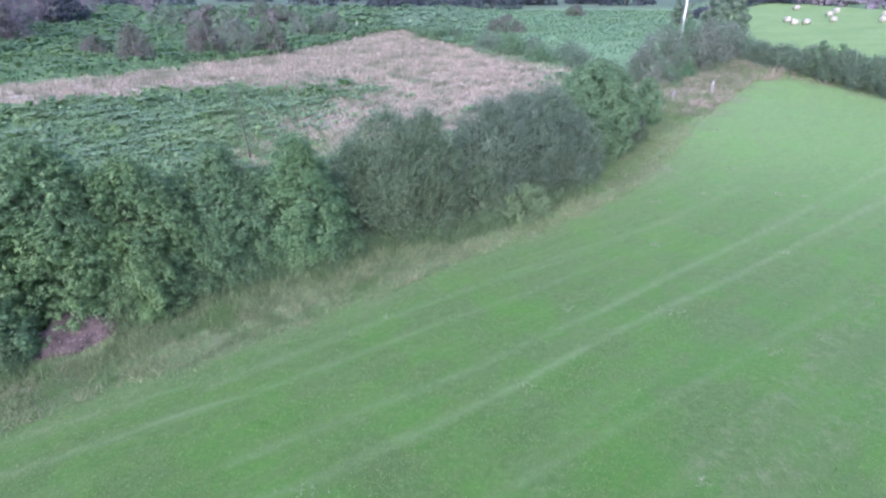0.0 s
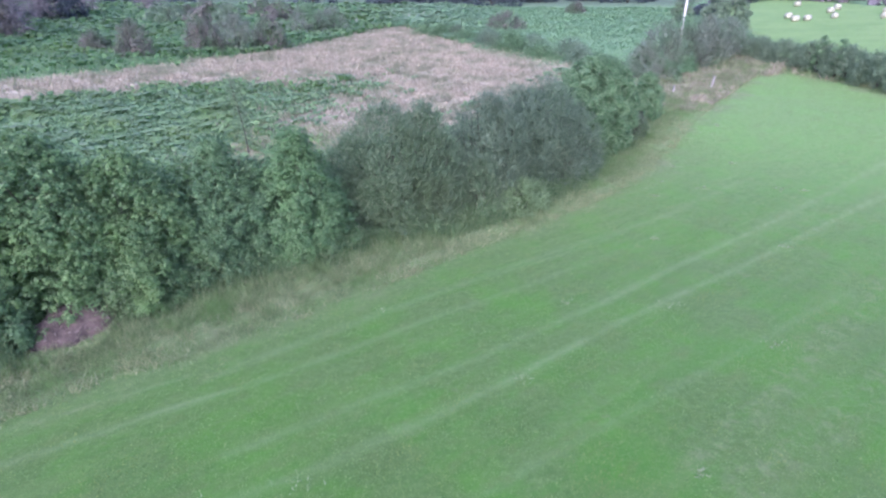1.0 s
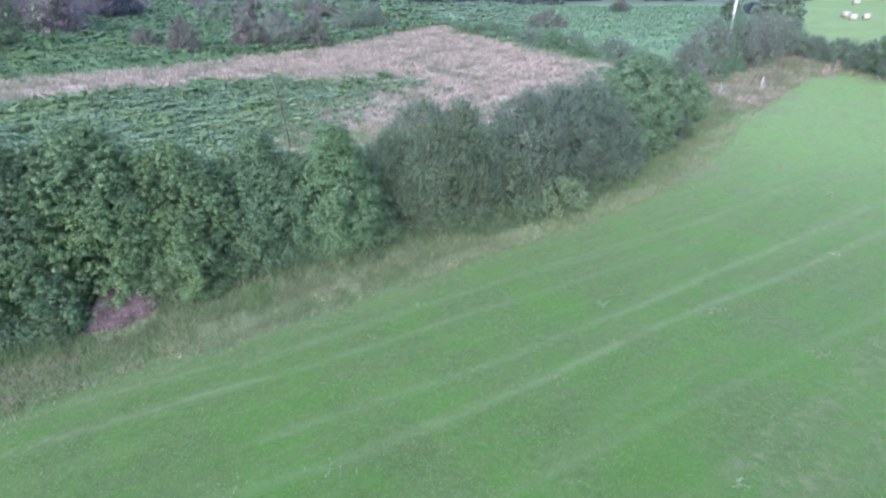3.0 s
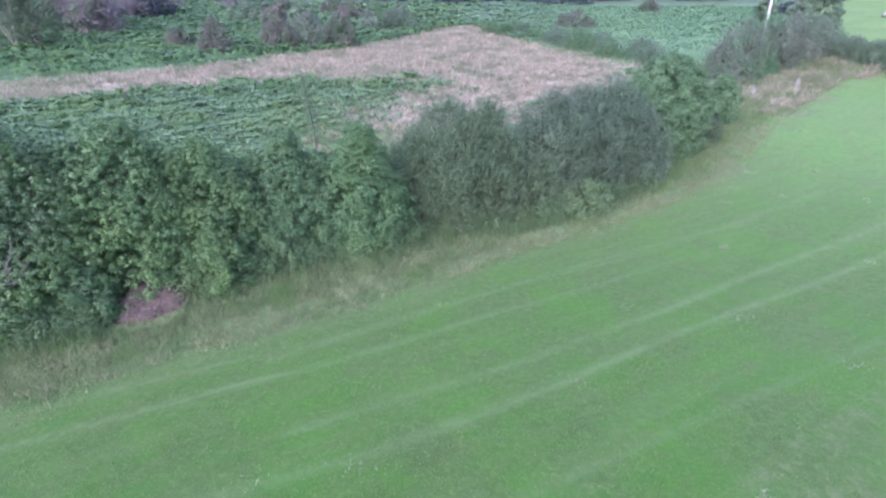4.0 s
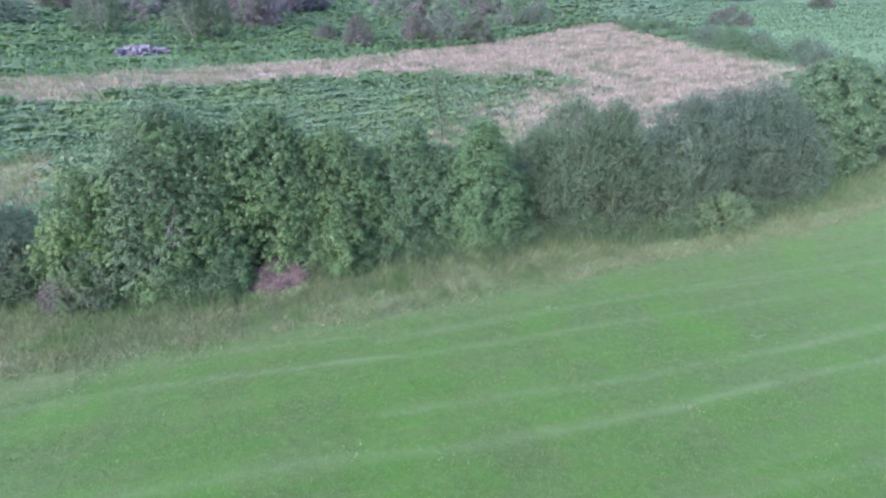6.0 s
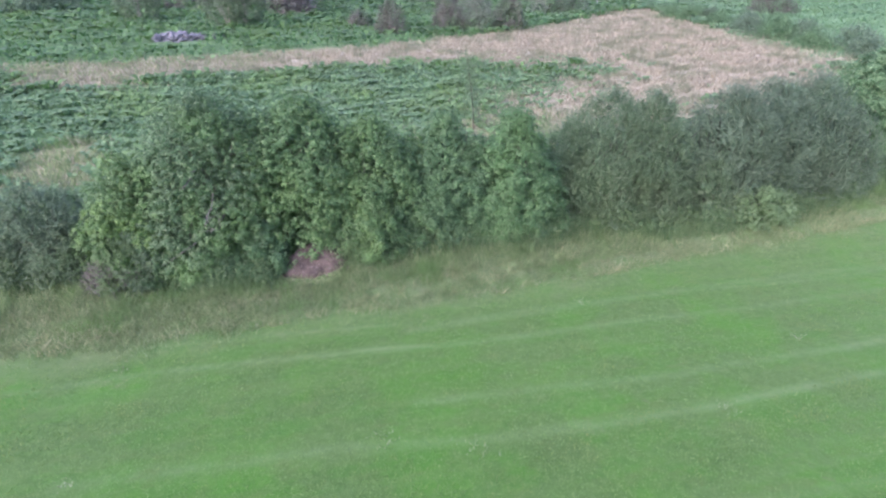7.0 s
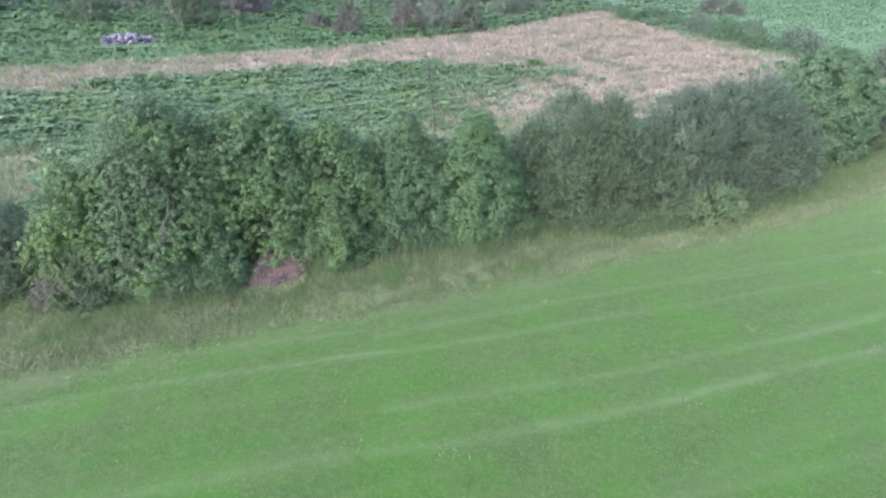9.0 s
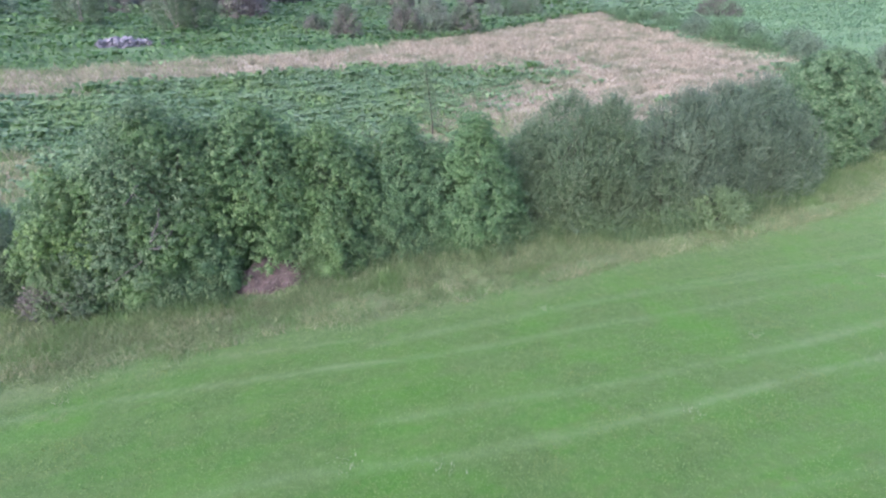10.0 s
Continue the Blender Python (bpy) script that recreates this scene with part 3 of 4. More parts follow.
# ---------------------------------------------------------------- ground, one sheet to the horizon
def build_ground():
    az = np.radians(np.concatenate([np.arange(-180, -78, 6.0), np.arange(-78, 46, 0.5), np.arange(46, 180.1, 6.0)]))
    az[-1] = np.pi
    r = np.concatenate([[0.0], np.linspace(2, 10, 10), np.arange(10.2, 42, 0.18), np.geomspace(42.3, 160, 120), np.geomspace(163, 4500, 90)])
    rr, aa = np.meshgrid(r, az, indexing="ij")
    x, y = (rr * np.sin(aa)).ravel(), (rr * np.cos(aa)).ravel()
    z = height(x, y)
    edge = mown_edge(x, y)
    z = z + np.where(edge < 0, 0.10 * drift(x, y, 0.7) + 0.05 * drift(x, y, 2.1), 0.012 * drift(x, y, 0.9)) * ease(0.0, 1.5, np.abs(edge))
    far = ease(-4, -9, edge) * ease(58, 66, rr.ravel()) * ease(-0.5, -3, fringe(x, y))
    z = z + far * (0.22 * drift(x, y, 1.3, 2.0) + 0.16 * drift(x, y, 2.3, 5.0)) - 0.03 * (np.hypot(x, y) < 1)
    m = len(az)
    i = (np.arange(len(r) - 1)[:, None] * m + np.arange(m - 1)).ravel()
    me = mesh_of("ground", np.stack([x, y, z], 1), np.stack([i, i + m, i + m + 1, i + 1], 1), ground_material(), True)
    track = np.zeros(len(x))
    for pts, half, much in TRACKS:
        track = np.maximum(track, much * np.exp(-((from_line(x, y, pts) / (0.85 * half)) ** 2)))
    worn = np.zeros(len(x))
    for pts, half in WORN:
        worn = np.maximum(worn, np.exp(-((from_line(x, y, pts) / half) ** 2)))
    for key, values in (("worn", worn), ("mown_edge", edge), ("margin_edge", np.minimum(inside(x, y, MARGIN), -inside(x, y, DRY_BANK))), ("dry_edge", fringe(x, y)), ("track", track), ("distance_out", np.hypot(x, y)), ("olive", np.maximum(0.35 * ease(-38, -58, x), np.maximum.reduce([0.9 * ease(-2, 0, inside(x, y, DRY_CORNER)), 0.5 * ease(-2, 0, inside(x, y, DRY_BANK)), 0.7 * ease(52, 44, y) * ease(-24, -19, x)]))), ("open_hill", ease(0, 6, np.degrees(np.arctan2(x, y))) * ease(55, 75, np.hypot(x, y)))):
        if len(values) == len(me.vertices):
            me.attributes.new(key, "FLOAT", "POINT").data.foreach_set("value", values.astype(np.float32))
    return tagged(new("ground", me), "green mown field rising to rough bracken hillside", "ground", kind="structure")


build_ground()

# ---------------------------------------------------------------- the hedge of shrubs and small trees
HEDGE = "hedge shrubs along the field"
BIG, MID, FINE = (0.125, 0.1), (0.112, 0.09), (0.15, 0.05)
woody("shrub", -24.6, 11.9, 4.0, 2.6, 1.9, LEAF_SCRUB_GREEN, "grey-green twiggy shrub at the hedge end", "shrub", HEDGE, 11, 35, leaves=21000, leaf=(0.14, 0.055), lobes=50, habit="shoot")
woody("shrub", -20.9, 13.7, 5.3, 2.1, 1.9, LEAF_YELLOW, "yellow-green leafy shrub in the field hedge", "shrub", HEDGE, 12, 40, leaves=27600, leaf=MID, lobes=44, taper=0.3, lobe=(0.28, 0.46))
alder = woody("tree", -18.7, 16.3, 7.5, 3.5, 2.9, LEAF_ALDER, "grey-green alder tree with bare lower branches", "tree", HEDGE, 13, 42, leaves=66700, leaf=(0.112, 0.09), lobes=90, limbs=9, thick=0.09, lobe=(0.28, 0.46), taper=0.05, waist=0.3)
woody("shrub", -17.6, 18.1, 6.7, 2.6, 2.3, LEAF_HAZEL, "leafy hazel shrub between two larger trees", "shrub", HEDGE, 31, 44, leaves=17400, leaf=BIG, lobes=44, lobe=(0.28, 0.46), taper=0.05, waist=0.3)
woody("tree", -15.9, 19.2, 7.2, 3.2, 2.9, LEAF_HAZEL, "large leafy yellow-green hazel in the hedge", "tree", HEDGE, 14, 44, leaves=63800, leaf=BIG, lobes=80, limbs=9, thick=0.08, lobe=(0.28, 0.46), taper=0.05, waist=0.3)
woody("shrub", -13.3, 20.9, 6.2, 2.7, 2.4, LEAF_HAZEL, "dark green hazel shrub in the hedge", "shrub", HEDGE, 15, 46, leaves=45000, leaf=MID, lobes=60, lobe=(0.28, 0.46), taper=0.05, waist=0.3)
woody("shrub", -10.5, 23.3, 6.4, 2.1, 2.0, LEAF_BRIGHT, "mid-green leafy hedge shrub with a pointed top", "shrub", HEDGE, 16, 46, leaves=42000, leaf=MID, lobes=60, taper=0.35, lobe=(0.28, 0.46))
woody("shrub", -11.9, 22.6, 5.3, 2.0, 1.9, LEAF_HAZEL, "hazel shrub filling the hedge", "shrub", HEDGE, 33, 46, leaves=14500, leaf=MID, lobes=40, lobe=(0.28, 0.46), taper=0.05, waist=0.3)
woody("tree", -7.4, 25.0, 6.4, 2.5, 2.2, LEAF_CONE, "bright green hazel tree with layered leaves", "tree", HEDGE, 17, 40, leaves=47800, leaf=(0.13, 0.105), lobes=70, taper=0.45, waist=0.3, habit="tuft", lobe=(0.28, 0.46))
woody("shrub", -5.3, 27.9, 5.5, 1.9, 1.9, LEAF_WILLOW, "olive willow shrub beside a hazel", "shrub", HEDGE, 32, 40, leaves=18000, leaf=FINE, lobes=40, habit="shoot")
WILLOW = dict(leaf=FINE, lobe=(0.18, 0.36), waist=0.5, habit="shoot", limbs=9)
woody("tree", -3.5, 29.2, 6.7, 2.9, 2.7, LEAF_WILLOW, "olive-green bushy willow in the hedge", "tree", HEDGE, 18, 30, leaves=52000, lobes=90, **WILLOW)
woody("tree", -1.5, 30.2, 6.5, 2.1, 2.2, LEAF_WILLOW, "olive willow with dull yellow-green sprays", "tree", HEDGE, 38, 30, leaves=40000, lobes=70, **WILLOW)
woody("tree", 2.3, 32.5, 6.7, 2.5, 2.5, LEAF_SALLOW, "olive and grey bushy willow in the hedge", "tree", HEDGE, 19, 35, leaves=46000, lobes=80, **WILLOW)
woody("tree", 4.1, 34.6, 6.6, 2.8, 2.7, LEAF_SALLOW, "grey sallow with upright thin shoots", "tree", HEDGE, 39, 40, leaves=40000, lobes=70, **WILLOW)
woody("tree", 6.4, 36.8, 6.7, 2.9, 2.8, LEAF_SALLOW, "grey-green sallow with fine narrow leaves", "tree", HEDGE, 20, 45, leaves=46000, lobes=80, **WILLOW)
woody("shrub", 8.8, 37.6, 4.9, 1.9, 2.0, LEAF_SALLOW, "grey sallow shrub leaning over the margin", "shrub", HEDGE, 40, 45, leaves=18000, leaf=FINE, lobes=40, habit="shoot")
woody("shrub", 4.4, 30.9, 1.9, 1.9, 1.1, LEAF_PALE, "pale green bush at the hedge foot", "shrub", HEDGE, 21, 30, leaves=11000, leaf=(0.12, 0.075), lobes=34, lobe=(0.2, 0.36), limbs=4, thick=0.03, habit="shoot", taper=0.0, waist=0.45)
woody("tree", 11.5, 44.4, 7.3, 3.6, 3.1, LEAF_OAK, "dense deep green rounded tree in the hedge", "tree", HEDGE, 22, 30, leaves=101500, leaf=(0.13, 0.1), lobes=180, limbs=7, thick=0.1, lobe=(0.13, 0.22), waist=0.4, taper=0.0)
woody("tree", 17.6, 50.1, 4.7, 1.35, 1.25, LEAF_OAK, "small slim green tree beside the hedge", "tree", HEDGE, 23, 0, low=1.2, lobe=(0.3, 0.5), leaves=13000, leaf=(0.15, 0.1), lobes=26, limbs=2)
woody("shrub", 15.4, 46.4, 2.2, 1.4, 1.2, LEAF_SCRUB_GREEN, "grey-olive scrub at the hedge foot", "shrub", HEDGE, 24, 30, leaves=12000, leaf=(0.15, 0.06), lobes=34, habit="shoot")
woody("shrub", -16.2, 15.9, 2.7, 1.4, 1.0, LEAF_BRIGHT, "low bright hazel growth beside the earth bank", "shrub", HEDGE, 34, 40, leaves=12800, leaf=BIG, lobes=24, limbs=4, thick=0.03, habit="tuft", lobe=(0.28, 0.46), taper=0.05, waist=0.3)
woody("shrub", -12.2, 19.2, 2.8, 1.4, 1.0, LEAF_HAZEL, "low hazel growth at the hedge foot", "shrub", HEDGE, 35, 40, leaves=12800, leaf=BIG, lobes=24, limbs=4, thick=0.03, habit="tuft", lobe=(0.28, 0.46), taper=0.05, waist=0.3)
woody("shrub", -15.2, 19.0, 3.2, 1.5, 1.0, LEAF_HAZEL, "shaded hazel growth behind the earth bank", "shrub", HEDGE, 36, 40, leaves=13600, leaf=BIG, lobes=24, limbs=4, thick=0.03, lobe=(0.28, 0.46), taper=0.05, waist=0.3)
woody("shrub", -20.6, 12.2, 1.2, 1.3, 0.7, LEAF_SCRUB, "low grey-brown dead scrub at the hedge foot", "shrub", HEDGE, 37, 35, leaves=6100, leaf=(0.13, 0.045), lobes=20, limbs=5, thick=0.02, habit="shoot")

FRONT = {LEAF_ALDER: "low grey-green alder growth under a tree", LEAF_HAZEL: "leafy hazel growth filling the hedge face", LEAF_BRIGHT: "mid-green leafy growth in the hedge face", LEAF_CONE: "bright green low hazel growth under a tree",
         LEAF_WILLOW: "low olive willow growth at the hedge foot", LEAF_SALLOW: "low grey sallow growth at the hedge foot", LEAF_SCRUB_GREEN: "low grey-olive twiggy growth at the hedge end"}
for seed, (x, y, high, wide, material) in enumerate([(-17.9, 14.6, 3.6, 1.6, LEAF_ALDER), (-12.9, 19.8, 4.0, 1.6, LEAF_HAZEL), (-10.5, 22.0, 3.8, 1.7, LEAF_BRIGHT), (-7.2, 24.3, 3.4, 1.7, LEAF_CONE), (-4.6, 27.6, 3.4, 1.7, LEAF_WILLOW),
                                                      (-0.6, 28.9, 2.8, 1.8, LEAF_WILLOW), (-19.6, 13.7, 3.0, 1.5, LEAF_ALDER), (-16.8, 16.8, 4.6, 1.6, LEAF_HAZEL), (-14.2, 19.0, 4.6, 1.8, LEAF_HAZEL),
                                                      (-9.2, 23.2, 4.4, 1.5, LEAF_BRIGHT), (-25.4, 13.6, 3.4, 1.8, LEAF_SCRUB_GREEN), (-23.2, 11.9, 2.6, 1.5, LEAF_SCRUB_GREEN), (-27.4, 11.6, 3.0, 1.8, LEAF_SCRUB_GREEN), (-20.3, 12.8, 2.3, 1.3, LEAF_SCRUB_GREEN),
                                                      (-17.2, 17.2, 6.0, 1.7, LEAF_HAZEL), (-14.7, 19.4, 5.7, 1.7, LEAF_HAZEL), (-12.1, 21.3, 5.2, 1.6, LEAF_BRIGHT), (-9.1, 23.9, 5.2, 1.5, LEAF_BRIGHT), (-20.0, 14.4, 5.4, 1.6, LEAF_ALDER), (-2.6, 28.0, 3.6, 1.7, LEAF_WILLOW), (1.8, 30.3, 3.6, 1.3, LEAF_WILLOW), (2.9, 31.8, 3.6, 1.6, LEAF_SALLOW), (7.2, 35.4, 3.6, 1.7, LEAF_SALLOW)], 500):
    fine = material in (LEAF_WILLOW, LEAF_SALLOW, LEAF_SCRUB_GREEN)
    woody("shrub", x, y, high, wide, 1.3, material, FRONT[material], "shrub", HEDGE, seed, 42, leaves=10500 if fine else 15500, leaf=FINE if fine else MID, lobes=30, lobe=(0.26, 0.42), limbs=5, thick=0.03, habit="shoot" if fine else "tuft" if seed % 2 else "rosette")


def dead_limbs(parent, seed):
    """Bare grey boughs that show through the front of a crown."""
    rng = np.random.default_rng(seed)
    back = parent.matrix_world.inverted()
    for start, middle, end in (((-17.9, 15.6, 3.6), (-18.4, 14.4, 2.1), (-19.9, 13.2, 1.5)), ((-19.0, 15.0, 5.0), (-18.9, 14.2, 4.5), (-18.3, 13.7, 4.6)), ((-18.6, 15.2, 4.0), (-18.7, 14.2, 3.2), (-18.2, 13.6, 3.4)),
                               ((-18.3, 15.3, 3.0), (-17.9, 14.5, 2.6), (-17.5, 14.1, 2.9))):
        p, q, r = (np.array(back @ (Vector(v) + Vector((1.45, -0.25, 0)))) for v in (start, middle, end))
        f = np.linspace(0, 1, 9)[:, None]
        line = (1 - f) ** 2 * p + 2 * f * (1 - f) * q + f * f * r + np.cumsum(rng.normal(size=(9, 3)) * 0.06, 0)
        twigs = [(line, 0.034 * (1 - 0.75 * f[:, 0]))]
        for k in (3, 5, 6, 7):
            tip = line[k] + rng.normal(size=3) * 0.35
            twigs.append(([line[k], (line[k] + tip) / 2 + rng.normal(size=3) * 0.04, tip], [0.014, 0.01, 0.005]))
        part("branch", tubes("branch", twigs, BOUGH, 5), parent, "bare grey bough")


dead_limbs(alder, 5)

# ---------------------------------------------------------------- far scrub, hedges and trees
SCRUB = "scrub bushes on the hillside"
for seed, (x, y, high, wide, deep) in enumerate([(25.6, 69.8, 6.0, 3.6, 2.8), (28.6, 71.2, 6.3, 3.4, 2.8), (31.6, 72.6, 6.0, 3.4, 2.6), (35.0, 75.6, 4.8, 3.6, 2.8), (38.2, 80.0, 3.4, 3.4, 2.6), (23.0, 68.2, 3.8, 2.4, 2.0), (24.4, 66.4, 2.2, 2.2, 1.4), (26.8, 68.4, 3.0, 2.2, 1.6)], 40):
    woody("bush", x, y, high, wide, deep, LEAF_THORN, "grey-brown thorn scrub with green patches", "bush", SCRUB, seed, 10, leaves=19000, leaf=(0.19, 0.08), lobes=60, lobe=(0.2, 0.36), habit="shoot")
woody("tree", 41.7, 90.7, 8.6, 3.5, 3.0, LEAF_HEDGE, "dense dark green tree above the scrub", "tree", "", 44, leaves=11000, leaf=(0.34, 0.22), lobes=40)
woody("tree", 42.5, 109.9, 8.8, 2.2, 2.0, LEAF_HEDGE, "slim dark tree behind the pole", "tree", "", 45, low=0.8, leaves=6600, leaf=(0.3, 0.18), lobes=18)
BOUNDARY = "boundary hedge of the pasture"
for seed, (x, y, high, wide) in enumerate([(38.6, 72.8, 2.4, 2.0), (39.7, 69.4, 2.5, 2.9), (41.2, 65.2, 3.2, 2.5), (42.1, 61.2, 3.2, 2.4), (43.0, 57.4, 3.3, 2.4), (44.1, 53.2, 3.4, 2.5), (45.6, 49.0, 3.4, 2.5)], 50):
    woody("hedge", x, y, high, wide * 1.2, 1.6, LEAF_HEDGE, "dark green hawthorn hedge along the pasture", "hedge", BOUNDARY, seed, -65, leaves=16000, leaf=(0.18, 0.08), lobes=70, limbs=5, lobe=(0.16, 0.3), habit="shoot")
for seed, (x, y, high, wide) in enumerate([(41.0, 64.4, 4.2, 0.8), (41.8, 62.2, 4.3, 1.0)], 60):
    woody("shrub", x, y, high, wide, 0.8, LEAF_OAK, "green sapling standing above the boundary hedge", "shrub", "", seed, 0, leaves=2900, leaf=(0.2, 0.13), lobes=12, limbs=3)
for seed, (x, y, high, wide, deep) in enumerate([(-37.0, 83.6, 4.4, 2.8, 2.2), (-33.5, 87.0, 5.2, 3.2, 2.5), (-29.0, 89.8, 5.0, 2.8, 2.2), (-29.5, 115, 5.8, 4.0, 3), (-25.0, 118.5, 5.0, 3.4, 3),
                                                  (11.3, 129.1, 3.6, 4.4, 2.0), (37.0, 182.2, 3.1, 3.0, 2.0)], 70):
    woody("bush", x, y, high, wide, deep, LEAF_THORN if seed in (71, 73, 74) else LEAF_SCRUB, "grey-brown scrub bush among the bracken", "bush", SCRUB, seed, 0, leaves=9400, leaf=(0.24, 0.13), habit="shoot", lobe=(0.24, 0.42), lobes=28)


for seed, (x, y, high, wide) in enumerate([(-44.6, 78.8, 4.6, 2.5), (-52.5, 82.5, 2.5, 1.9)], 86):
    woody("bush", x, y, high, wide, 2.2, LEAF_SCRUB, "grey twiggy scrub bush in the bracken", "bush", SCRUB, seed, 0, leaves=9900, leaf=(0.22, 0.10), habit="shoot", lobe=(0.24, 0.42), lobes=40, limbs=9)

for seed in range(29):
    a, d = radians(-66 + 1.75 * seed + random.uniform(-1, 1)), random.uniform(112, 165)
    if -0.67 < a < -0.47:
        continue
    woody("bush", d * math.sin(a), d * math.cos(a), random.uniform(3.5, 7), random.uniform(3.5, 6), 3, random.choice((LEAF_SCRUB, LEAF_SCRUB, LEAF_HEDGE)), "dense scrub bush on the upper hillside", "bush", SCRUB, 300 + seed,
          math.degrees(-a), leaves=3100, leaf=(0.42, 0.25), lobes=26, limbs=4)
for seed in range(8):
    a, d = radians(23 + 2.4 * seed), 152 + 4 * random.random()
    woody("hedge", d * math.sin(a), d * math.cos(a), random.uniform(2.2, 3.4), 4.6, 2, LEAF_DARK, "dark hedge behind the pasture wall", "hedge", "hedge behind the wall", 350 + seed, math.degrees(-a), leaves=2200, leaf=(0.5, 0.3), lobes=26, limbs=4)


for seed in range(13):
    f = seed / 12
    x, y = -6 + 23.5 * f + random.uniform(-1, 1) + 1.5 * (seed % 2), 118 - 41 * f + random.uniform(-1, 1) + 3 * (seed % 2)
    woody("bush", x, y, random.uniform(1.5, 2.6), random.uniform(2.6, 4.0), 2.2, random.choice((LEAF_HEDGE, LEAF_SCRUB_GREEN, LEAF_OAK)), "low dark green scrub edging the dry grass", "bush", SCRUB, 400 + seed, -60, leaves=7000, leaf=(0.22, 0.1), lobes=30, lobe=(0.26, 0.42), habit="shoot", limbs=4)


def bare_tree(x, y, high, wide, seed, dark):
    """A dead grey tree: a trunk, and a crown of many fine twigs."""
    rng = np.random.default_rng(seed)
    top = thing("bare_tree", x, y, "leafless grey tree with pale fine twigs", "tree", "bare trees on the hill")
    part("trunk", tubes("trunk", stems(rng, high, wide, wide * 0.8, 14, 0.17), TWIG_BARE), top)
    paths = []
    for _ in range(650):
        a, f = rng.uniform(0, 2 * np.pi), rng.uniform(0.15, 0.9)
        up = rng.uniform(0.12, 0.85)
        out = wide * f * math.sqrt(max(0.1, 1 - (2 * up - 0.9) ** 2))
        root = np.array([math.cos(a) * out, math.sin(a) * out * 0.8, high * up])
        tip = root + unit(np.array([1.2 * math.cos(a), 1.2 * math.sin(a), 0.7]) + rng.normal(size=3) * 0.8) * rng.uniform(0.8, 2.2)
        paths.append(([root, (root + tip) / 2 + rng.normal(size=3) * 0.1, tip], [0.06, 0.04, 0.015]))
    part("crown", tubes("crown", paths[:dark], TWIG_DARK, 3), top, "dark grey bare twigs")
    part("branches", tubes("branches", paths[dark:], TWIG_BARE, 3), top, "pale lavender-grey bare branches")["kind"] = "stuff"


for seed, (x, y, high, wide) in enumerate([(-71, 90.5, 11, 4.4), (-88.7, 122, 11, 4.8), (-84.5, 161, 12, 5), (-95, 147, 11, 5), (-84, 100, 11, 5), (-78, 98, 10, 4.4)], 90):
    bare_tree(x, y, high, wide, seed, 150 if seed in (91, 92, 93) else 420)
for seed, (x, y, high, wide) in enumerate([(-84.5, 66.5, 10, 3.2), (-68.5, 69.5, 10.5, 3.6), (-67.0, 71.8, 10.5, 3.4)], 100):
    woody("birch_tree", x, y, high, wide, 3.0, LEAF_BIRCH, "birch tree with pale trunk and grey-green leaves", "tree", "birches by the stone heap", seed, 0, low=1.2, taper=0.3, habit="shoot", leaves=8500, fill=0.05, lobe=(0.16, 0.3),
          leaf=(0.28, 0.15), lobes=60, limbs=4, thick=0.09, bark=BARK_BIRCH)
FAR = "dark wood on the skyline"
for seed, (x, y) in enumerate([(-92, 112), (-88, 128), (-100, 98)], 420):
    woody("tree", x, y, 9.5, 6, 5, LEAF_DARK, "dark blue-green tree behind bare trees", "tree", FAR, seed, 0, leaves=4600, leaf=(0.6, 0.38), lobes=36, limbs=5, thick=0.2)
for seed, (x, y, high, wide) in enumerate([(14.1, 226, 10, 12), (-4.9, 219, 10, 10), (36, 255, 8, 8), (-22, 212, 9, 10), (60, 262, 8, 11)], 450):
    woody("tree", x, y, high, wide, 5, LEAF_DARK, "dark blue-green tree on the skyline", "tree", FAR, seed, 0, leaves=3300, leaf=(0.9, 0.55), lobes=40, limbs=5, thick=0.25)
rng = np.random.default_rng(120)
for seed in range(30):
    a = radians(-80 + 5.4 * seed + rng.uniform(-1.5, 1.5))
    d = rng.uniform(225, 290)
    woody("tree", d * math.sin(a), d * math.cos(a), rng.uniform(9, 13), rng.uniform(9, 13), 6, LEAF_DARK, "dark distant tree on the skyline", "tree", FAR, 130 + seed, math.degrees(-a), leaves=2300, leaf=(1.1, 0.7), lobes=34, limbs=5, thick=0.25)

# ---------------------------------------------------------------- small things
def telegraph_pole(x, y):
    top = thing("telegraph_pole", x, y, "pale grey wooden telegraph pole behind scrub", "pole")
    part("shaft", tubes("shaft", [([(0, 0, -0.3), (0, 0, 4), (0, 0, 9.2), (0, 0, 9.25)], [0.17, 0.15, 0.12, 0.02])], POLE_TIMBER, 12), top)


telegraph_pole(31.0, 79.3)


def post_mesh(high, half, material):
    """A square post with worn, bevelled edges and a sloped head."""
    bm = bmesh.new()
    bmesh.ops.create_cube(bm, size=1)
    for v in bm.verts:
        v.co = Vector((v.co.x * 2 * half, v.co.y * 2 * half, (v.co.z + 0.5) * high - 0.2 + (0.03 if v.co.z > 0 and v.co.x > 0 else 0)))
    bmesh.ops.bevel(bm, geom=bm.edges[:], offset=half * 0.25, segments=1, affect="EDGES")
    me = bpy.data.meshes.new("post")
    bm.to_mesh(me)
    bm.free()
    me.materials.append(material)
    return me


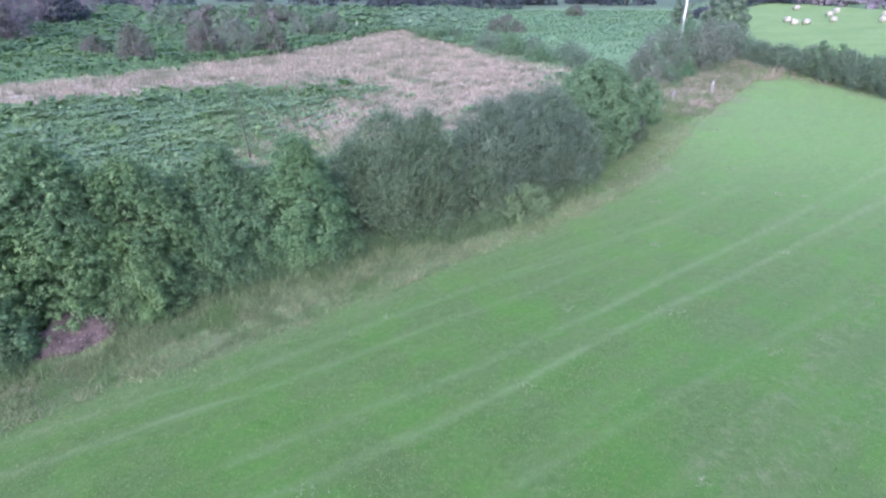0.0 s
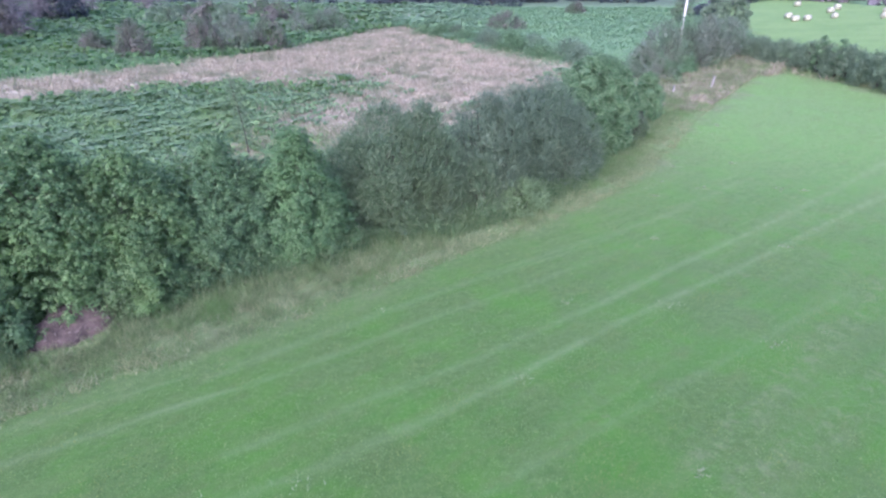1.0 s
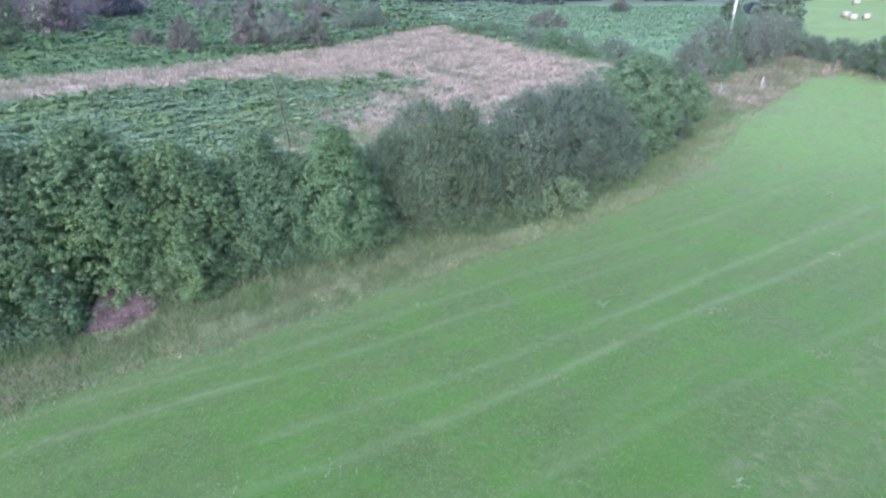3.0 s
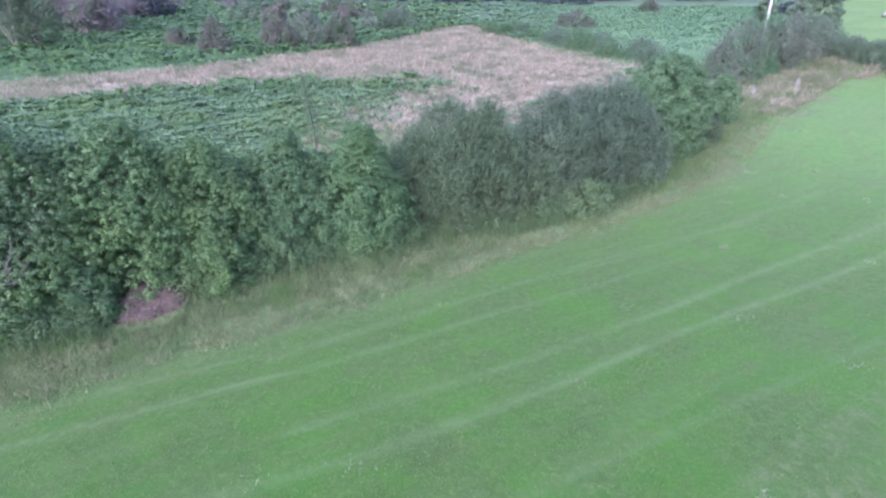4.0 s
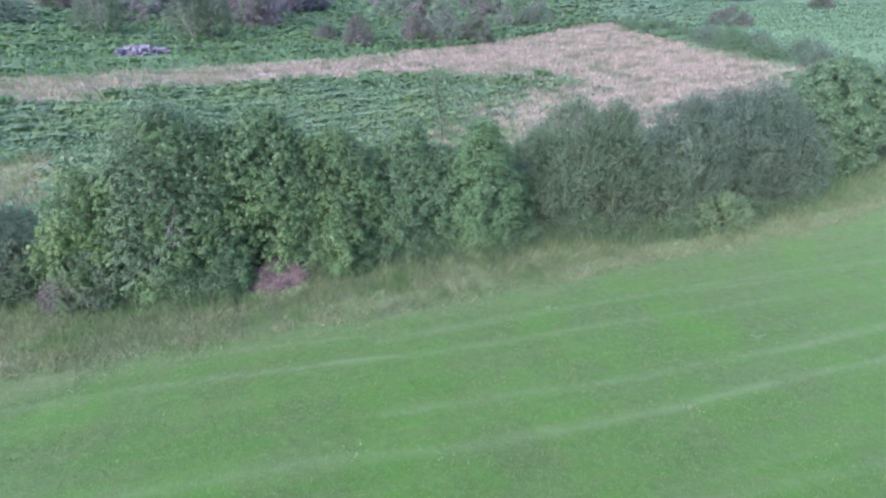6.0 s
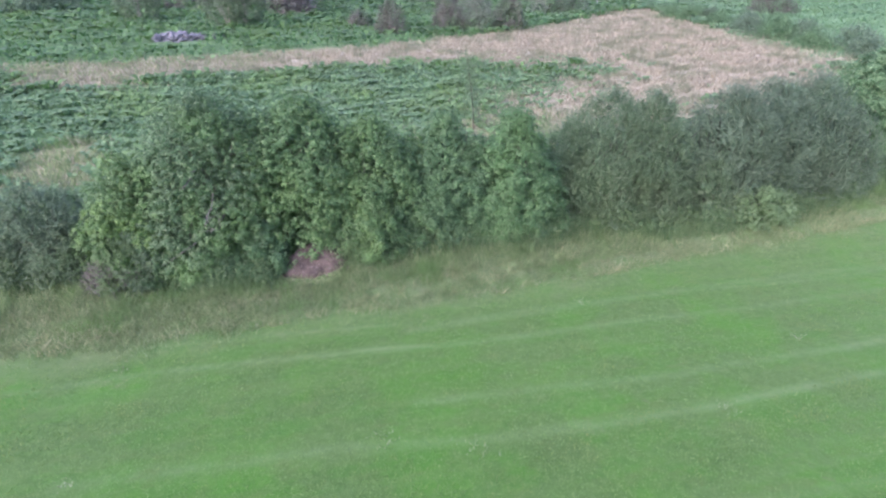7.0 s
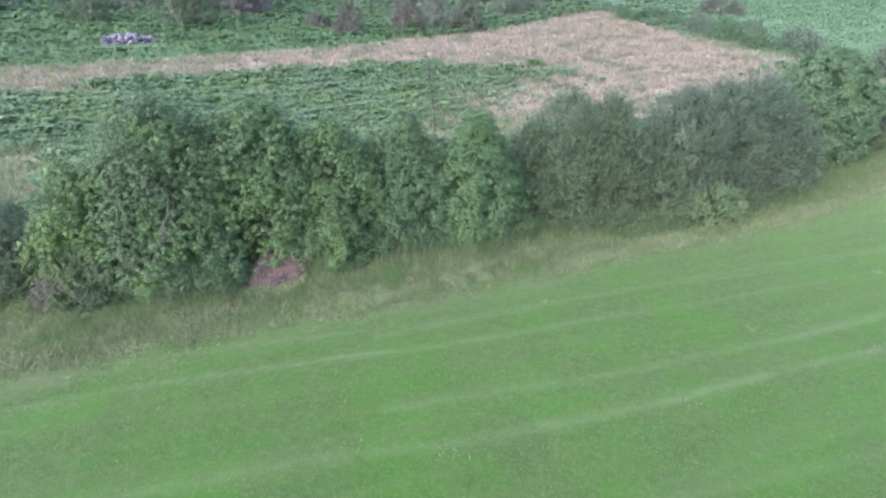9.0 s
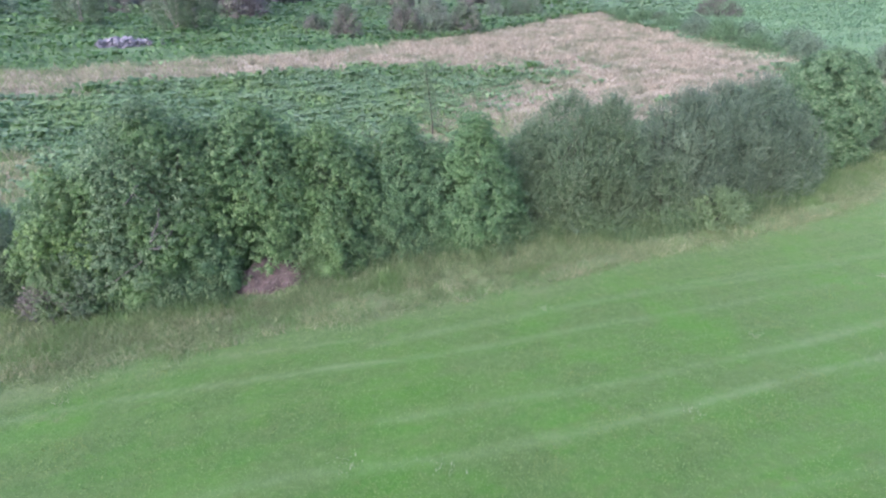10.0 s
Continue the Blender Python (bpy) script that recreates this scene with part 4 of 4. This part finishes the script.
def fence(places, high, half, label, seed, material):
    """Posts with two strands of wire between them."""
    rng = np.random.default_rng(seed)
    x0, y0 = places[0]
    z0 = float(height(x0, y0))
    top = thing("fence", x0, y0, label, "fence")
    me = post_mesh(high + 0.2, half, material)
    heads = []
    for x, y in places:
        z = float(height(x, y)) - z0
        post = part("post", me, top)
        lean = rng.uniform(-2.5, 2.5, 2)
        post.matrix_local = pose(x - x0, y - y0, z, lean[0], lean[1], rng.uniform(0, 90))
        heads.append(Vector((x - x0, y - y0, z)))
    for up in (0.55 * high, 0.9 * high):
        part("wire", tubes("wire", [([h + Vector((0, 0, up)) for h in heads], [0.006] * len(heads))], WIRE, 4), top)


fence([(23.4, 59.3), (28.2, 61.1), (28.9, 62.6)], 1.0, 0.11, "weathered pale timber posts with wire strands", 1, TIMBER)
fence([(-29.5, 125.5), (-22.7, 134.0), (-15.8, 142.9), (-11.6, 146.7), (-8.7, 161.9)], 2.0, 0.085, "distant pale posts with wire on the hillside", 2, POLE_TIMBER)


def rock_mesh(seed, size):
    rng = np.random.default_rng(seed)
    bm = bmesh.new()
    bmesh.ops.create_icosphere(bm, subdivisions=1, radius=size)
    for v in bm.verts:
        v.co *= rng.uniform(0.7, 1.2)
        v.co.z *= 0.65
        v.co.x *= 1.25
    me = bpy.data.meshes.new("stone")
    bm.to_mesh(me)
    bm.free()
    return me


def stone_heap(ax, ay, bx, by, high, deep, count, material, label, seed, size=0.32, name="stone_heap", category="stone heap"):
    """A tumbled dry-stone wall: stones lie on one another along a line."""
    rng = np.random.default_rng(seed)
    top = thing(name, ax, ay, label, category)
    z0 = float(height(ax, ay))
    forms = [rock_mesh(seed * 10 + k, size * s) for k, s in enumerate((0.7, 0.85, 1.0, 1.15, 1.3, 0.95))]
    for me in forms:
        me.materials.append(material)
    turn = math.atan2(by - ay, bx - ax)
    for _ in range(count):
        f = rng.random()
        tall = high * (0.55 + 0.45 * math.sin(math.pi * min(1, 0.15 + f * 0.85)) ) * (1 - 0.3 * rng.random())
        up = rng.random() ** 0.7
        off = rng.uniform(-1, 1) * deep * (1.05 - 0.75 * up)
        x, y = ax + (bx - ax) * f - math.sin(turn) * off, ay + (by - ay) * f + math.cos(turn) * off
        stone = part("stone", forms[rng.integers(len(forms))], top)
        stone.matrix_local = pose(x - ax, y - ay, float(height(x, y)) - z0 + up * tall, *rng.uniform(-20, 20, 2), rng.uniform(0, 360))


stone_heap(-67.4, 54.4, -64.0, 59.9, 1.25, 1.1, 240, STONE, "tumbled heap of pale lavender-grey stones in bracken", 5, 0.27)
stone_heap(-64.0, 61.5, -62.6, 64.6, 0.7, 0.5, 30, STONE, "low line of pale stones under birches", 6)
stone_heap(66, 166, 92, 90, 1.9, 0.6, 290, STONE_DARK, "dark dry-stone wall closing the pasture", 7, 0.6, "stone_wall", "wall")


def bale(x, y, seed, high=1.0):
    """A round bale lying on its side in wrap, with soft shoulders."""
    rng = np.random.default_rng(seed)
    bm = bmesh.new()
    bmesh.ops.create_cone(bm, cap_ends=True, segments=28, radius1=high / 2, radius2=high / 2, depth=high * 1.15)
    bmesh.ops.bevel(bm, geom=[e for e in bm.edges if abs(e.verts[0].co.z - e.verts[1].co.z) < 1e-4], offset=0.12, segments=3, affect="EDGES")
    for v in bm.verts:
        v.co += Vector(rng.normal(size=3) * 0.008)
    bmesh.ops.rotate(bm, verts=bm.verts[:], cent=(0, 0, 0), matrix=Matrix.Rotation(radians(90), 3, "X"))
    bmesh.ops.translate(bm, verts=bm.verts[:], vec=(0, 0, high / 2 - 0.03))
    me = bpy.data.meshes.new("bale")
    bm.to_mesh(me)
    bm.free()
    me.polygons.foreach_set("use_smooth", np.ones(len(me.polygons), bool))
    me.materials.append(WRAP)
    ob = new("bale", me)
    ob.matrix_world = pose(x, y, float(height(x, y)), 0, 0, rng.uniform(0, 180))
    tagged(ob, "round white wrapped bale lying on pasture", "bale", "bales on the pasture")


for seed, (x, y) in enumerate([(59.6, 105.7), (58.7, 101.8), (60.7, 101.7), (70.3, 122.5), (69.4, 109.8), (65.7, 102.5), (73.2, 114.1), (71.6, 99.1), (75.9, 104.7)]):
    bale(x, y, seed)


def earth_bank(x, y, wide, deep, high, turn, seed, label):
    """A bare slope under the hedge, strewn with dead bracken."""
    rng = np.random.default_rng(seed)
    top = thing("earth_bank", x, y, label, "earth bank", turn=turn)
    n = 26
    u, v = (g.ravel() for g in np.meshgrid(np.linspace(-1, 1, n), np.linspace(-1, 1, n)))
    round_off = np.clip(1.25 - (u * u + 0.75 * v * v) * (1 + 0.35 * drift(u * 2, v * 2, 1.3, seed)), -0.3, 1)
    z = high * ease(-0.9, 0.5, v) * round_off + 0.16 * drift(u * 3, v * 3, 1.7, seed) * round_off - 0.1
    i = (np.arange(n - 1)[:, None] * n + np.arange(n - 1)).ravel()
    part("soil", mesh_of("soil", np.stack([u * wide, v * deep, z], 1), np.stack([i, i + 1, i + n + 1, i + n], 1), EARTH, True), top)
    k = rng.integers(0, n * n, 500)
    at = np.stack([u[k] * wide, v[k] * deep, z[k] + 0.04], 1) + rng.normal(size=(500, 3)) * (0.06, 0.06, 0.02)
    part("litter", leaf_mesh("litter", at, unit(rng.normal(size=(500, 3)) * 0.5 + (0, -0.4, 1)), 0.2, 0.05, LITTER, rng), top)["kind"] = "stuff"


earth_bank(-14.0, 17.2, 1.6, 1.2, 1.15, 40, 3, "bare reddish earth bank under the hedge")
earth_bank(-20.8, 13.2, 0.8, 0.6, 0.5, 40, 4, "small bare pinkish earth patch under shrubs")


def sapling(x, y):
    rng = np.random.default_rng(8)
    top = thing("sapling", x, y, "thin dark sapling with sparse leaves", "tree")
    part("trunk", tubes("trunk", [([(0, 0, -0.2), (-0.1, 0.1, 1.5), (-0.35, 0.2, 3.2), (-0.7, 0.4, 4.8), (-0.95, 0.5, 6.0)], [0.07, 0.055, 0.045, 0.03, 0.01])], BARK), top)
    f = rng.random(1100)
    at = np.stack([-0.95 * f**1.3, 0.5 * f, 1.2 + 4.9 * f], 1) + rng.normal(size=(1100, 3)) * (0.38, 0.38, 0.25)
    part("leaves", leaf_mesh("leaves", at, unit(rng.normal(size=(1100, 3)) + (0, 0, 0.5)), 0.16, 0.1, LEAF_WILLOW, rng), top)


sapling(-16.2, 42.0)

# ---------------------------------------------------------------- undergrowth, grass and bracken
rng = np.random.default_rng(200)


HEDGE_FOOT = np.array([(-30, 9.6), (-25.5, 10.4), (-22.2, 11.9), (-19.4, 13.2), (-17.2, 14.0), (-15.3, 15.3), (-12.9, 18.3), (-10.4, 21.3), (-8.2, 22.9), (-6.0, 23.5), (-4.4, 26.0), (-2.8, 27.2), (-0.2, 27.5), (2.2, 29.2), (4.6, 31.2), (9.0, 36.2), (12.0, 42.0), (15.0, 45.0)])


def along_foot(count, spread, back):
    """Places along the foot of the hedge, set back from it a little, and none on the bare bank."""
    reach = np.r_[0, np.cumsum(np.hypot(*np.diff(HEDGE_FOOT, axis=0).T))]
    d = rng.uniform(0, reach[-1], count)
    p = np.stack([np.interp(d, reach, HEDGE_FOOT[:, 0]), np.interp(d, reach, HEDGE_FOOT[:, 1])], 1)
    p = p + np.array([-0.6, 0.8]) * (back + spread * rng.normal(size=(count, 1))) + rng.normal(size=(count, 2)) * 0.15
    return p[np.hypot(p[:, 0] + 14.2, p[:, 1] - 16.6) > 1.5]


def bramble_foot():
    """Low brambles along the whole foot of the hedge."""
    mid = along_foot(1500, 0.35, 0.45)
    size = rng.uniform(0.25, 0.7, len(mid)) * (1 + 0.4 * drift(mid[:, 0], mid[:, 1], 0.8))
    pick = rng.choice(len(mid), 62000, p=(w := size**2) / w.sum())
    way = unit(rng.normal(size=(62000, 3)) + (0.25, -0.35, 0.4))
    at = np.stack([mid[pick, 0], mid[pick, 1], height(mid[pick, 0], mid[pick, 1]) + size[pick] * 0.7], 1) + way * size[pick, None] * rng.uniform(0.6, 1.1, (62000, 1)) * (1, 1, 1.3)
    at[:, 2] = np.maximum(at[:, 2], height(at[:, 0], at[:, 1]) + 0.03)
    me = leaf_mesh("brambles", at, unit(way + rng.normal(size=(62000, 3)) * 0.5 + (0, 0, 0.4)), 0.13, 0.06, LEAF_BRAMBLE, rng, slim=True)
    tagged(new("brambles", me), "low green brambles along the hedge foot", "brambles", kind="stuff")


bramble_foot()
p = along_foot(26000, 0.35, -0.1)
blades("nettles", p[:, 0], p[:, 1], height(p[:, 0], p[:, 1]), 0.62 * (1 + 0.45 * drift(p[:, 0], p[:, 1], 1.1)), np.full(len(p), 0.045), 0.5, LEAF_BRAMBLE, rng, "dark green nettles and rank grass under the hedge", "nettles")

x, y = scatter(rng, 2400000, (-74, 40), (10, 82), 0.6)
away = ease(18, 55, np.hypot(x, y))
near = (inside(x, y, MARGIN) > -0.6) & (mown_edge(x, y) < 0.5 * drift(x, y, 1.3) + away * (1.3 * drift(x, y, 0.33, 7.0) - 0.5) + rng.normal(size=len(x)) * (0.25 + 0.9 * away)) & (rng.random(len(x)) < 0.75 + 0.4 * drift(x, y, 0.9))
near &= (np.hypot((x + 14.2) * 0.8 + (y - 16.5) * 0.4, (y - 16.5) - (x + 14.2) * 0.4) > 1.2) & (inside(x, y, DRY_BANK) < 0.6 * drift(x, y, 1.7))
x, y = x[near], y[near]
deep = np.clip(-mown_edge(x, y) / 2.4, 0.35, 1.15)
blades("tall_grass", x, y, height(x, y), 0.36 * deep * (1 + 0.4 * drift(x, y, 0.8) + 0.3 * drift(x, y, 2.6, 1.0)), np.full(len(x), 0.03), 0.9, GRASS_TALL, rng, "tall uncut grass with pale seed heads", "grass")

x, y = scatter(rng, 900000, (-74, 40), (10, 82), 0.6)
near = (inside(x, y, MARGIN) > -0.4) & (mown_edge(x, y) < 0.1) & (0.7 * drift(x, y, 0.75, 4.0) + 0.5 * drift(x, y, 2.1, 1.0) + 0.35 * rng.normal(size=len(x)) > 0.22 - 0.6 * ease(-12, -17, x))
x, y = x[near], y[near]
blades("straw_grass", x, y, height(x, y), np.full(len(x), 0.3), np.full(len(x), 0.028), 1.3, GRASS_STRAW, rng, "pale straw tussocks along the field margin", "grass")

x, y = scatter(rng, 620000, (-70, 36), (28, 140), 0.5)
x2, y2 = scatter(rng, 170000, (17, 34), (58, 84), 0.8)
x, y = np.r_[x, x2], np.r_[y, y2]
near = (fringe(x, y) + rng.normal(size=len(x)) * (0.8 + 2.2 * ease(-30, -18, x)) > 0) & (mown_edge(x, y) < -0.3) & (rng.random(len(x)) < 0.8 + 0.6 * drift(x, y, 1.1))
x, y = x[near], y[near]
olive = rng.random(len(x)) < np.maximum.reduce([0.3 * ease(-38, -58, x), 0.8 * (inside(x, y, DRY_CORNER) > -2), 0.35 * (inside(x, y, DRY_BANK) > -2), 0.7 * ease(52, 44, y) * ease(-24, -19, x)])
tall, wide = 0.5 * (1 + 0.55 * drift(x, y, 1.1) + 0.3 * drift(x, y, 0.4)), np.clip(np.hypot(x, y) * 0.0015, 0.06, 0.2)
blades("dry_grass", x[~olive], y[~olive], height(x, y)[~olive], tall[~olive], wide[~olive], 1.1, GRASS_DRY, rng, "dry pinkish seeding grass on the slope", "grass")
blades("rough_grass", x[olive], y[olive], height(x, y)[olive], tall[olive], wide[olive], 1.1, GRASS_TALL, rng, "rough olive grass beside the bracken", "grass")

x, y = scatter(rng, 26000, (-76, 22), (25, 74), 0.7)
near = (fringe(x, y) + rng.normal(size=len(x)) * (0.8 + 2.6 * ease(-30, -18, x) * ease(4, -8, x)) < 0.3) & (inside(x, y, MARGIN) < -1.5)
x, y = x[near], y[near]
fronds("bracken", x, y, height(x, y), 0.46 * (1 + 0.35 * drift(x, y, 0.6) + 0.4 * drift(x, y, 1.6, 1.5)), 0.9, 4, LEAF_BRACKEN, rng, "dark green bracken behind the hedge")

for count, az, material, label in ((21000, (-78, -6), LEAF_BRACKEN_WOOD, "dense green bracken below the wood"), (17000, (-6, 24), LEAF_BRACKEN_HILL, "bright green bracken covering the open hillside")):
    x, y = scatter(rng, count, az, (62, 215), 0.15)
    near = (fringe(x, y) < 0) & (inside(x, y, MARGIN) < -2) & (mown_edge(x, y) < -2) & (np.hypot(x + 64.6, y - 56.2) > 3.6)
    x, y = x[near], y[near]
    flat = 1 - 0.62 * ease(-2, 6, np.degrees(np.arctan2(x, y)))
    fronds("bracken", x, y, height(x, y), np.clip(np.hypot(x, y) * 0.0095, 0.7, 1.6) * (1 + 0.35 * drift(x, y, 0.3) + 0.3 * drift(x, y, 0.9, 2.0)) * flat, 0.95, 3, material, rng, label)

x, y = scatter(rng, 520000, (-78, 56), (7, 52), 0.3)
near = (inside(x, y, MOWN) > -0.2) & (rng.random(len(x)) < 0.6 * ease(52, 32, np.hypot(x, y)) * (1 + 0.25 * drift(x, y, 0.7)))
x, y = x[near], y[near]
blades("short_grass", x, y, height(x, y), 0.06 * (1 + 0.3 * drift(x, y, 1.1)), np.full(len(x), 0.034), 1.1, GRASS_SHORT, rng, "short mown grass blades on the field", "grass")

cx, cy = scatter(rng, 900, (-75, 56), (9, 60), 0.5)
worn = np.exp(-((np.minimum(from_line(cx, cy, WORN[0][0]), from_line(cx, cy, WORN[1][0])) / 1.3) ** 2))
pick = (inside(cx, cy, MOWN) > 1) & (rng.random(900) < 0.06 + 0.4 * worn + 0.08 * (drift(cx, cy, 0.4, 2.0) > 0.4))
cx, cy = cx[pick], cy[pick]
size, per = rng.uniform(0.1, 0.26, len(cx)), 26
x, y = (np.repeat(v, per) + rng.normal(size=len(v) * per) * np.repeat(size, per) for v in (cx, cy))
blades("pale_weeds", x, y, height(x, y), np.full(len(x), 0.1), np.clip(np.hypot(x, y) * 0.0022, 0.04, 0.12), 1.3, WEED_PALE, rng, "pale weed tufts scattered in the mown grass", "weeds")
